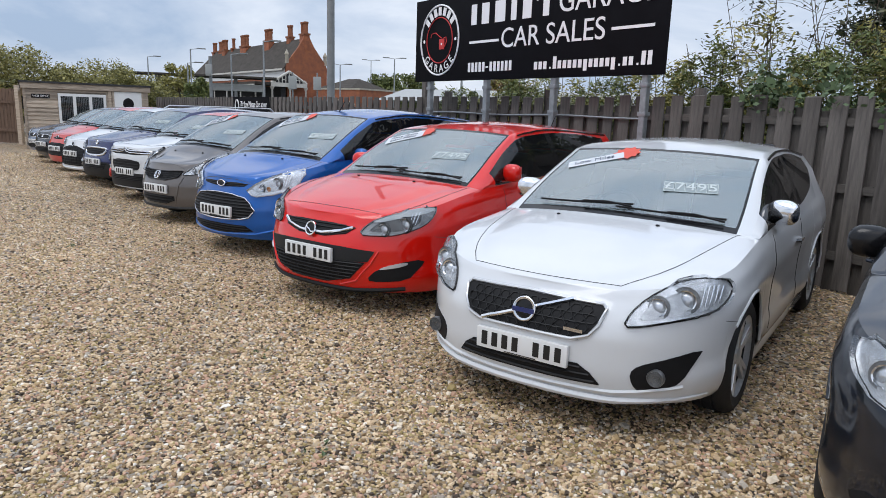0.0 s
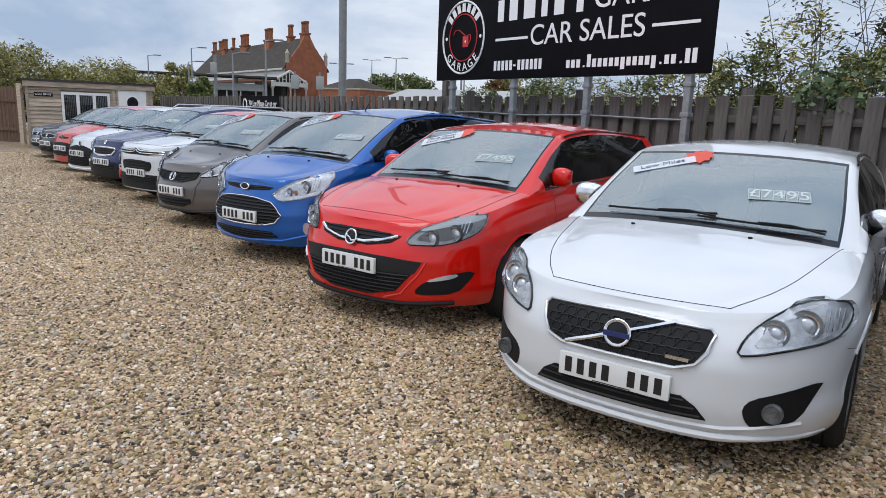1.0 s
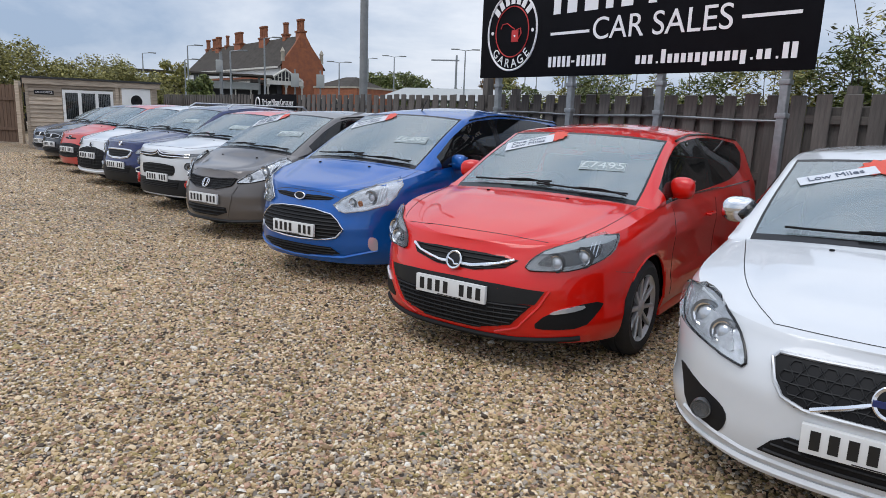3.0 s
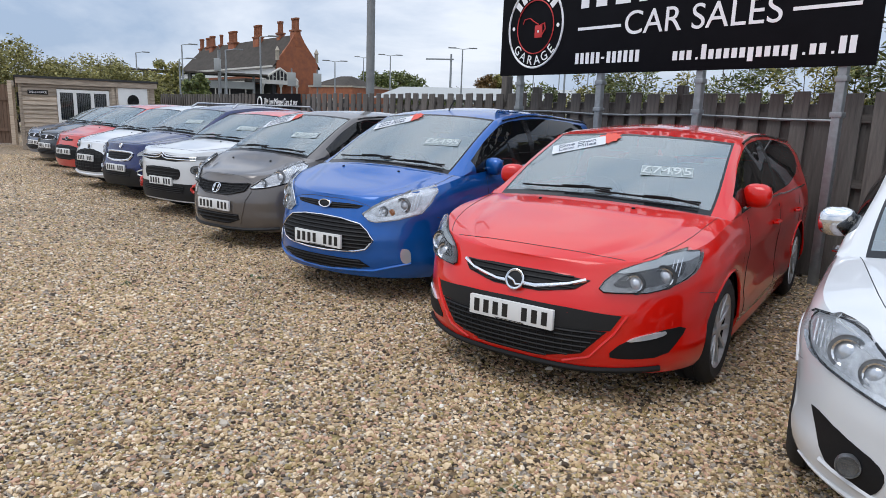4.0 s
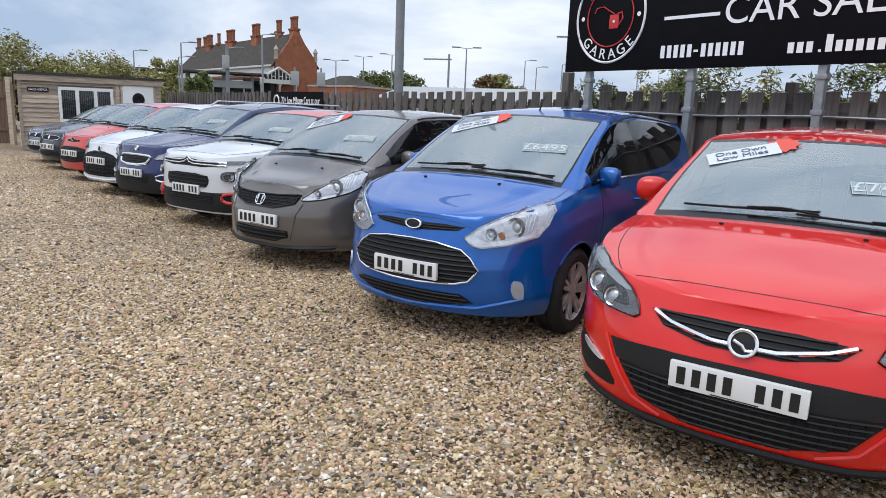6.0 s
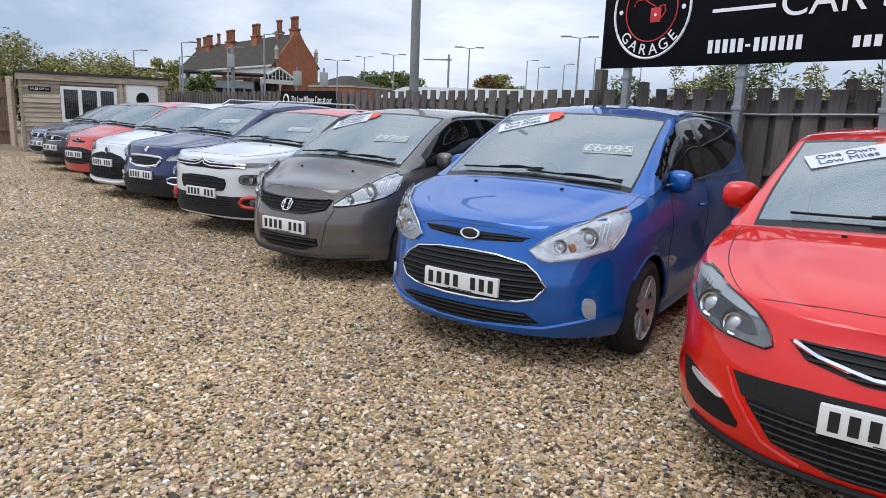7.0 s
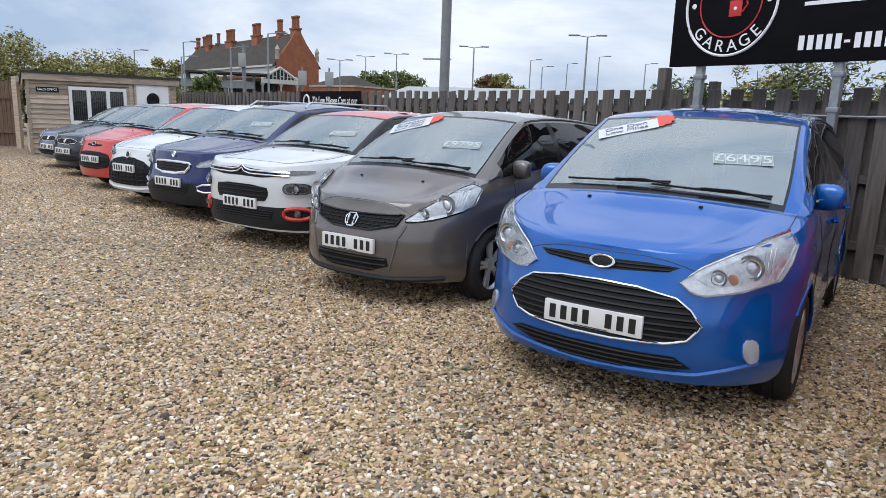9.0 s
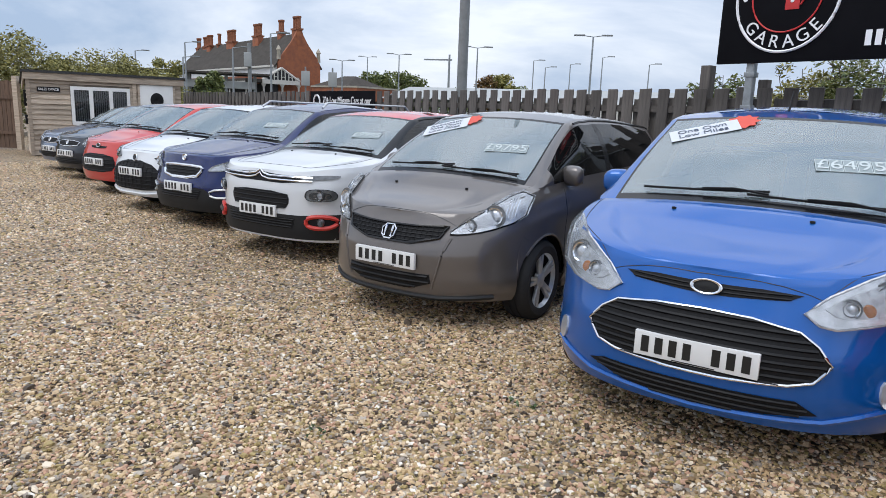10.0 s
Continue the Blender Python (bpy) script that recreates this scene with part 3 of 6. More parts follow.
def grille(s, parent, poly, name="grille", slats=6, material=None, trim=None, trim_r=0.009, mesh_lines=0, slat_r=0.006):
    g = s.patch(name, poly, material or M_BLACK, parent, 0.006, 0.02, 0.03, "black grille with plastic bars")
    zs = [p[1] for p in poly]
    lo, hi = min(zs), max(zs)

    def span(z):
        xs = []
        for (x0, z0), (x1, z1) in zip(poly, poly[1:] + poly[:1]):
            if (z0 - z) * (z1 - z) < 0:
                xs.append(x0 + (x1 - x0) * (z - z0) / (z1 - z0))
        return (min(xs), max(xs)) if len(xs) > 1 else None

    for i in range(slats):
        z = lo + (hi - lo) * (i + 0.5) / slats
        sp = span(z)
        if sp and sp[1] - sp[0] > 0.06:
            part("slat", tube(s.line([(sp[0] + 0.012, z), (sp[1] - 0.012, z)], 0.010, 0.06), slat_r, 4), M_SLAT, g)
    for i in range(mesh_lines):
        x = min(p[0] for p in poly) + (max(p[0] for p in poly) - min(p[0] for p in poly)) * (i + 0.5) / mesh_lines
        zz = []
        for (x0, z0), (x1, z1) in zip(poly, poly[1:] + poly[:1]):
            if (x0 - x) * (x1 - x) < 0:
                zz.append(z0 + (z1 - z0) * (x - x0) / (x1 - x0))
        if len(zz) > 1 and max(zz) - min(zz) > 0.03:
            part("slat", tube(s.line([(x, min(zz) + 0.008), (x, max(zz) - 0.008)], 0.009, 0.05), 0.004, 4), M_SLAT, g)
    if trim:
        part("grille_trim", tube(s.line(poly, 0.010, 0.03, True), trim_r, 6, True), trim, g, "trim round the grille")
    return g


def number_plate(s, parent, z, width=0.52, gaps=(0, 1, 2, 3, 5, 6, 7), y_off=0.012):
    ys = [s.front(x, zz)[0].y for x in (-0.1, 0, 0.1) for zz in (z - 0.05, z + 0.05)]
    y = min(ys) - y_off
    pl = part("number_plate", boxed(-width / 2, width / 2, y - 0.006, y + 0.02, z - 0.0555, z + 0.0555, bevel=0.004), M_PLATE, parent, "white number plate with black bars")
    pitch = width / 8.6
    for g in gaps:
        x = (g - 3.5) * pitch
        part("plate_bar", boxed(x - 0.017, x + 0.017, y - 0.008, y - 0.004, z - 0.036, z + 0.038), M_INK, pl)
    part("plate_bar", boxed(-0.09, 0.09, y - 0.0075, y - 0.004, z - 0.052, z - 0.0475), M_INK, pl)
    return pl


def screen_card(s, parent, price, flash, px, pz, nx, nz):
    """Price digits and the paper flash inside the windscreen."""
    if price:
        p, m = s.front(px, pz)
        up = Vector((0, 0, 1))
        right = up.cross(-m).normalized() * -1
        if right.x < 0:
            right = -right
        upv = (-m).cross(right)
        if upv.z < 0:
            upv = -upv
        rot = Matrix((right, -m, upv)).transposed().to_4x4()
        base = Matrix.Translation(p + m * 0.005) @ rot
        for i, ch in enumerate(price):
            x = (i - (len(price) - 1) / 2) * 0.066
            cd = part("price_card", boxed(-0.028, 0.028, 0.0, 0.002, -0.053, 0.053), M_CARD, parent, "grey price digit card on the windscreen")
            cd.matrix_local = base @ pose(x, 0, 0)
            part("card_edge", boxed(-0.0315, 0.0315, 0.0004, 0.0026, -0.057, 0.057), M_CARDEDGE, cd)
            lettering("price_digit", ch, 0.12, M_DIGIT, cd, pose(0, -0.003, 0), 0.001)
    if flash:
        p, m = s.front(nx, nz)
        up = Vector((0, 0, 1))
        right = Vector((1, 0, 0)) - m * m.x
        right.normalize()
        upv = right.cross(-m)
        if upv.z < 0:
            upv = -upv
        rot = Matrix((right, -m, upv)).transposed().to_4x4()
        base = Matrix.Translation(p + m * 0.006) @ rot @ pose(0, 0, 0, 0, -22, 0)
        k = len(flash)
        h = 0.062 * k + 0.035
        cd = part("offer_card", boxed(-0.20, 0.20, 0.0, 0.002, -h / 2, h / 2), M_PAPER, parent, "white paper flash with red star on the windscreen")
        cd.matrix_local = base
        for i, t in enumerate(flash):
            lettering("offer_line", t, 0.070, M_OFFERINK, cd, pose(-0.01, -0.003, ((k - 1) / 2 - i) * 0.064), 0.001)
        bm = bmesh.new()
        star = []
        for i in range(20):
            a, r = 2 * math.pi * i / 20, 0.105 if i % 2 else 0.08
            star.append((0.22 + r * math.cos(a), 0.03 + r * math.sin(a)))
        prism(star, 0.003, 0.005, bm)
        part("offer_star", bm, M_STAR, cd, "red star")


def wing_mirror(parent, x, y, z, sx, material, arm_mat):
    bm = bmesh.new()
    bmesh.ops.create_uvsphere(bm, u_segments=20, v_segments=12, radius=1)
    for v in bm.verts:
        a = v.co.copy()
        v.co = Vector((math.copysign(abs(a.x) ** 0.75, a.x) * 0.10, math.copysign(abs(a.y) ** 0.8, a.y) * 0.07 - 0.02 * a.x * sx, math.copysign(abs(a.z) ** 0.75, a.z) * 0.07))
        if v.co.y > 0.035:
            v.co.y = 0.035
    mir = part("wing_mirror", bm, material, parent, "door mirror housing")
    mir.location = (x + sx * 0.02, y, z + 0.03)
    mir.scale = (0.92, 1.0, 1.12)
    arm = tube([(-sx * 0.17, 0.0, -0.06), (-sx * 0.09, 0.0, -0.06), (0, 0, -0.03)], [0.03, 0.025, 0.03], 8, squash=0.7)
    part("mirror_arm", arm, arm_mat, mir)
    part("mirror_glass", boxed(-0.08, 0.08, 0.034, 0.038, -0.05, 0.05), M_CHROME, mir)


def car(c, m, label):
    """One car, in parts, from its measures."""
    s = Shell(c)
    root = thing("car", m, label, "car", "cars parked in a row")
    P = c["paint"]
    roof_m = c.get("roof", P)
    names = {"window_surround": (M_GLOSSBLACK if c.get("black_pillar") else P, ""), "body": (P, "painted body shell"), "bonnet": (P, ""), "roof": (roof_m, "painted roof"), "windscreen": (M_SCREEN, "windscreen glass"), "rear_window": (M_TINT, ""),
             "frit": (M_GLOSSBLACK, ""), "front_side_window": (M_TINT, ""), "rear_side_window": (M_TINT, ""), "window_pillar": (M_GLOSSBLACK, "")}
    for key in s.groups:
        mm, lb = names[key[0]]
        part("windscreen_border" if key[0] == "frit" else key[0], s.mesh(key), mm, root, lb, 60 if "window" in key[0] or "windscreen" in key[0] else 30)
    L, W = c["L"], c["W"] / 2
    wy, R = (c["fo"], c["fo"] + c["wb"]), c["wr"]
    zb = c.get("zb", 0.2)
    # underbody, arches
    ub = boxed(-1, 1, 0, 1, zb + 0.0, zb + 0.1)
    for v in ub.verts:
        v.co.x *= (W * 0.5 if v.co.y < 0.5 else W - 0.14)
        v.co.y = 0.30 if v.co.y < 0.5 else 0.72
    part("undertray", ub, M_BLACK, root)
    part("underbody", boxed(-W + 0.14, W - 0.14, 0.72, L - 0.5, zb + 0.0, zb + 0.1), M_BLACK, root)
    for sx in (1, -1):
        for y in wy:
            ra = R + 0.045
            bm = bmesh.new()
            n = 18
            a = []
            for i in range(n + 1):
                yy, zz = y + ra * math.cos(math.pi * i / n), R + ra * math.sin(math.pi * i / n)
                q = s.tree.ray_cast(Vector((sx * 3, yy, zz + 0.03)), Vector((-sx, 0, 0)))[0]
                a.append(bm.verts.new((sx * (min(W, abs(q.x) if q else W) - 0.025), yy, zz)))
            b = [bm.verts.new((sx * (W - 0.34), v.co.y, v.co.z)) for v in a]
            for i in range(n):
                bm.faces.new((a[i], a[i + 1], b[i + 1], b[i]))
            d = [bm.verts.new((sx * (W - 0.34), y + ra * math.cos(math.pi * i / n), R - 0.12)) for i in range(n + 1)]
            for i in range(n):
                bm.faces.new((b[i], b[i + 1], d[i + 1], d[i]))
            part("wheel_arch", bm, M_BLACK, root)
            pts = []
            for i in range(n + 1 if y > 2 else n - 3):
                yy, zz = y + ra * math.cos(math.pi * i / n), R + ra * math.sin(math.pi * i / n)
                q, nn, _, _ = s.tree.find_nearest(Vector((sx * W, yy, zz)))
                pts.append(q)
            if c.get("clad"):
                part("arch_trim", tube(pts, 0.028, 6), M_SATIN, root, "black plastic arch trim")
            else:
                part("arch_lip", tube(pts, 0.009, 6), P, root)
            wheel(root, sx * (W - 0.112), y, R, sx, c.get("spokes", 7), c.get("rim", R * 0.69), style=c.get("wstyle", "spoke"))
        part("sill", boxed(sx * W - 0.09 if sx > 0 else -W + 0.02, W - 0.02 if sx > 0 else -W + 0.09, wy[0] + R + 0.06, wy[1] - R - 0.06, zb - 0.02, zb + 0.09, bevel=0.02), M_SATIN if c.get("clad") else P, root)
        # mirrors, handles
        ym = c["glass"][0] + c.get("mirror_dy", 0.10)
        wing_mirror(root, sx * (W - 0.03), ym, c["belt"] + 0.035 + c.get("mz", 0.0), sx, c.get("mirror", P), M_BLACK)
        for yd in (c["pillar"] - 0.2, c["pillar"] + 0.75)[: 1 if c.get("doors", 5) == 3 else 2]:
            q, nn, _, _ = s.tree.find_nearest(Vector((sx * (W + 0.1), yd, c["belt"] - 0.12)))
            hb = tube([q + Vector((sx * 0.004, -0.09, 0)), q + Vector((sx * 0.03, -0.07, 0)), q + Vector((sx * 0.03, 0.07, 0)), q + Vector((sx * 0.004, 0.09, 0))], 0.012, 6)
            part("door_handle", hb, c.get("handle", P), root)
        # door shut lines
        for yd in (c["glass"][0] + 0.02, c["pillar"] + 0.02, c["pillar"] + 0.95)[: 2 if c.get("doors", 5) == 3 else 3]:
            pts = []
            for i in range(14):
                zz = zb + 0.12 + (c["belt"] - zb - 0.14) * i / 13
                q, nn, _, _ = s.tree.ray_cast(Vector((sx * 3, yd, zz)), Vector((-sx, 0, 0)))
                if q:
                    pts.append(q)
            if len(pts) > 3:
                part("shut_line", tube(pts, 0.0028, 4), M_INK, root)
        # bumper seam from the lamp to the arch
        pts = []
        for i in range(8):
            yy, zz = 0.50 + (c["fo"] - R * 0.80 - 0.50) * i / 7, c["zf"] - 0.13 - 0.03 * i / 7
            q = s.tree.ray_cast(Vector((sx * 3, yy, zz)), Vector((-sx, 0, 0)))[0]
            if q:
                pts.append(q)
        if len(pts) > 3:
            part("bumper_seam", tube(pts, 0.0016, 4), M_INK, root)
        # window line trim
        if c.get("chrome_line"):
            pts = []
            for i in range(20):
                yy = c["glass"][0] + (c["glass"][1] - c["glass"][0]) * i / 19
                q, nn, _, _ = s.tree.find_nearest(Vector((sx * W, yy, c["belt"] + 0.05)))
                pts.append(q + Vector((sx * 0.004, 0, 0)))
            part("window_trim", tube(pts, 0.008, 5), M_CHROME, root, "chrome strip under the windows")
    # bonnet shut lines
    by = c.get("bonnet_y", 0.16)
    Dn, nn0 = c.get("D", 0.62), c.get("n", 2.5)

    def outline(y):
        return W * (1 - max(0.0, 1 - y / Dn) ** nn0) ** (1 / nn0) if y < Dn else W

    xf = c.get("bonnet_x", 0.70) * outline(by + 0.045)
    edge = [(xf * i / 9, by + 0.045 * (i / 9) ** 2) for i in range(10)]
    y9 = edge[-1][1]
    grow = [min(1.0, c.get("bonnet_k", 1.0) * q / 10) for q in range(11)]
    edge += [((c.get("bonnet_x", 0.70) * (1 - grow[q]) + c.get("bonnet_w", 0.83) * grow[q]) * outline(y9 + (c["cowl"][0] - 0.03 - y9) * q / 10), y9 + (c["cowl"][0] - 0.03 - y9) * q / 10) for q in range(1, 11)]
    part("bonnet_gap", tube(s.topline([(-x, y) for x, y in edge[:0:-1]] + edge, 0.0005, 0.04), 0.0022, 4), M_INK, root)
    for sx in (1, -1):
        p, nn = s.above(sx * 0.32, c["cowl"][0] - 0.22)
        part("washer_jet", lathe([(p.z - 0.002, 0.013), (p.z + 0.008, 0.011), (p.z + 0.010, 0.0005)], 10, "z"), M_BLACK, root).location = (p.x, p.y, 0)
    # wipers
    zc = c["cowl"][1]
    for a, b in (((0.64, zc + 0.012), (0.0, zc + 0.034)), ((0.10, zc + 0.052), (-0.56, zc + 0.022))):
        pts = s.line([(a[0] * W / 0.89, a[1]), (b[0] * W / 0.89, b[1])], 0.022, 0.08)
        wp = part("wiper", tube(pts, 0.007, 5), M_BLACK, root, "black wiper blade")
        mid = pts[len(pts) // 2]
        st0 = pts[0]
        part("wiper_arm", tube([st0 + Vector((0, -0.03, -0.012)), st0 * 0.5 + mid * 0.5 + Vector((0, -0.02, 0.012)), mid + Vector((0, -0.008, 0.008))], 0.007, 5), M_BLACK, wp)
    # aerial
    p, nn = s.above(0, c.get("aerial", c["rear"] - 0.15))
    part("aerial", tube([p, p + Vector((0, 0.10, 0.13))], [0.008, 0.003], 6), M_BLACK, root)
    # black strips in the roof channels
    yh, zh = c["head"]
    if not c.get("rails"):
        for sx in (1, -1):
            xs = sx * W * (c.get("xr", 0.735) - 0.035)
            part("roof_strip", tube(s.topline([(xs * 1.05, yh + 0.04), (xs, yh + 0.45), (xs, c["rear"] - 0.05)], 0.0, 0.12), 0.011, 5), M_GLOSSBLACK, root, "black roof channel strip")
    # rear-view mirror and cabin
    part("rear_view_mirror", boxed(-0.11, 0.11, yh - 0.02, yh + 0.02, zh - 0.15, zh - 0.09, bevel=0.015), M_BLACK, root)
    part("dashboard", boxed(-W + 0.14, W - 0.14, c["cowl"][0] + 0.12, c["cowl"][0] + 0.75, c["belt"] - 0.22, c["belt"] - 0.05, bevel=0.05), M_DASH, root)
    part("cabin_floor", boxed(-W + 0.1, W - 0.1, c["cowl"][0] + 0.1, L - 0.4, 0.40, 0.44), M_DASH, root)
    for sx in (1, -1):
        part("door_card", boxed(sx * (W - 0.10) - 0.01, sx * (W - 0.10) + 0.01, c["cowl"][0] + 0.15, L - 0.5, 0.42, c["belt"] - 0.02), M_DASH, root)
        for yb in (yh + 0.42, yh + 1.25):
            if yb > L - 0.9:
                continue
            seat = part("seat", boxed(-0.25, 0.25, -0.07, 0.07, -0.35, 0.30, bevel=0.05), M_SEAT, root)
            seat.matrix_local = pose(sx * 0.37, yb, c["belt"] - 0.05, -12)
            part("headrest", boxed(-0.13, 0.13, -0.05, 0.05, 0.36, 0.54, bevel=0.035), M_SEAT, seat)
    sw = lathe([(0.018 * math.cos(t * math.pi / 4), 0.185 + 0.018 * math.sin(t * math.pi / 4)) for t in range(9)], 24, "y")
    st = part("steering_wheel", sw, M_DASH, root)
    st.matrix_local = pose(-0.37, c["cowl"][0] + 0.88, c["belt"] - 0.07, -28)
    # face
    c["face"](s, root, c)
    number_plate(s, root, c["plate"])
    if c.get("price") or c.get("flash"):
        zm = c["cowl"][1] + (zh - c["cowl"][1]) * 0.5
        screen_card(s, root, c.get("price"), c.get("flash"), c.get("cardx", 0.36), zm - 0.02, -0.40, zh - 0.10)
    return root


def roundel(s, root, x, z, r, ring=M_CHROME, core=M_GLOSSBLACK, sx=1.0, off=0.012):
    """A plain badge: ring and core."""
    p, m = s.front(x, z)
    m = (m * 0.5 + Vector((0, -0.5, 0))).normalized()
    rot = Matrix.Translation(p + m * off) @ Vector((0, -1, 0)).rotation_difference(m).to_matrix().to_4x4() @ Matrix.Diagonal((sx, 1, 1, 1))
    bm = lathe([(0.01, r), (-0.008, r), (-0.010, r * 0.93), (-0.008, r * 0.78), (0.0, r * 0.76)], 28, "y")
    bmesh.ops.transform(bm, matrix=rot, verts=bm.verts)
    b = part("badge", bm, ring, root, "plain metal badge")
    bm = lathe([(-0.001, r * 0.77), (-0.004, r * 0.5), (-0.005, 0.0005)], 28, "y")
    bmesh.ops.transform(bm, matrix=rot, verts=bm.verts)
    part("badge_core", bm, core, b)
    return b


def fog(s, root, x, z, r):
    for sx in (1, -1):
        p, m = s.front(sx * x, z)
        p = p + m * 0.016
        bm = lathe([(0.012, r * 1.04), (-0.014, r * 1.04), (-0.018, r), (-0.018, r * 0.92), (-0.012, r * 0.86), (-0.009, r * 0.5), (-0.008, 0.0005)], 24, "y")
        bmesh.ops.transform(bm, matrix=Matrix.Translation(p), verts=bm.verts)
        f = part("fog_light", bm, M_LAMPDARK, root, "round fog light")
        bm = lathe([(-0.016, r * 0.90), (-0.020, r * 0.5), (-0.021, 0.0005)], 20, "y")
        bmesh.ops.transform(bm, matrix=Matrix.Translation(p), verts=bm.verts)
        part("lens", bm, M_COVER, f)


def both(s, root, name, poly, material, label="", **k):
    for pl in (poly, mirrored(poly)):
        s.patch(name, pl, material, root, label=label, **k)



def face_coupe(s, r, c):
    """White coupe: wide hexagonal grille, deep lower intake, swept lamps."""
    g = [(-0.375, 0.686), (0.0, 0.698), (0.375, 0.686), (0.396, 0.666), (0.378, 0.597), (0.341, 0.545), (0.262, 0.520), (-0.262, 0.520), (-0.341, 0.545), (-0.378, 0.597), (-0.396, 0.666)]
    gr = grille(s, r, g, slats=0, trim=M_RIM, trim_r=0.008)
    # honeycomb mesh
    for row in range(4):
        z = 0.540 + 0.038 * row
        for k in range(-6, 7):
            x = 0.056 * (k + 0.5 * (row % 2))
            if abs(x) > 0.36 - 0.9 * max(0.0, 0.60 - z):
                continue
            cell = [(x + 0.027 * math.cos(a * math.pi / 3), z + 0.021 * math.sin(a * math.pi / 3)) for a in range(6)]
            part("mesh_cell", tube(s.line(cell, 0.010, 0.05, True), 0.0035, 4, True), M_SATIN, gr)
    part("grille_bar", tube(s.line([(-0.24, 0.53), (0.23, 0.692)], 0.014, 0.05), 0.011, 6), M_CHROME, gr, "diagonal metal bar")
    roundel(s, r, 0.0, 0.613, 0.064, off=0.022)
    p, m = s.front(0, 0.613)
    part("badge_bar", boxed(-0.060, 0.060, p.y - 0.04, p.y - 0.032, 0.602, 0.625), mat("badge_blue", (0.02, 0.03, 0.12), 0.3), r)
    part("badge_plate", boxed(0.22, 0.32, s.front(0.27, 0.56)[0].y - 0.02, s.front(0.27, 0.56)[0].y - 0.008, 0.556, 0.572), M_CHROME, r)
    grille(s, r, [(-0.30, 0.397), (0.30, 0.397), (0.36, 0.358), (0.405, 0.300), (-0.405, 0.300), (-0.36, 0.358)], "lower_grille", slats=3)
    headlamp(s, r, chaikin([(0.485, 0.600), (0.502, 0.662), (0.548, 0.728), (0.631, 0.793), (0.722, 0.818), (0.815, 0.815), (0.845, 0.785), (0.852, 0.745), (0.833, 0.685), (0.782, 0.658), (0.681, 0.636), (0.556, 0.608)], 1), [(0.703, 0.728, 0.052), (0.605, 0.695, 0.045)], edge=M_GLOSSBLACK, ribs=5)
    both(s, r, "fog_surround", chaikin([(0.534, 0.380), (0.565, 0.420), (0.662, 0.451), (0.800, 0.496), (0.781, 0.449), (0.734, 0.330), (0.672, 0.304), (0.574, 0.284), (0.545, 0.325)], 1), M_BLACK, "black fog lamp recess")
    fog(s, r, 0.637, 0.368, 0.040)
    lip = s.line([(-0.82, 0.25), (-0.45, 0.225), (0.45, 0.225), (0.82, 0.25)], 0.004, 0.05)
    part("bumper_lip", tube(lip, [0.004 + 0.016 * min(1.0, (0.82 - abs(q.x)) / 0.35 if abs(q.x) < 0.82 else 0.0) for q in lip], 6), c["paint"], r)
    part("bumper_crease", tube(s.line([(-0.74, 0.31), (-0.46, 0.268), (0.0, 0.262), (0.46, 0.268), (0.74, 0.31)], 0.0, 0.05), 0.012, 6), c["paint"], r)


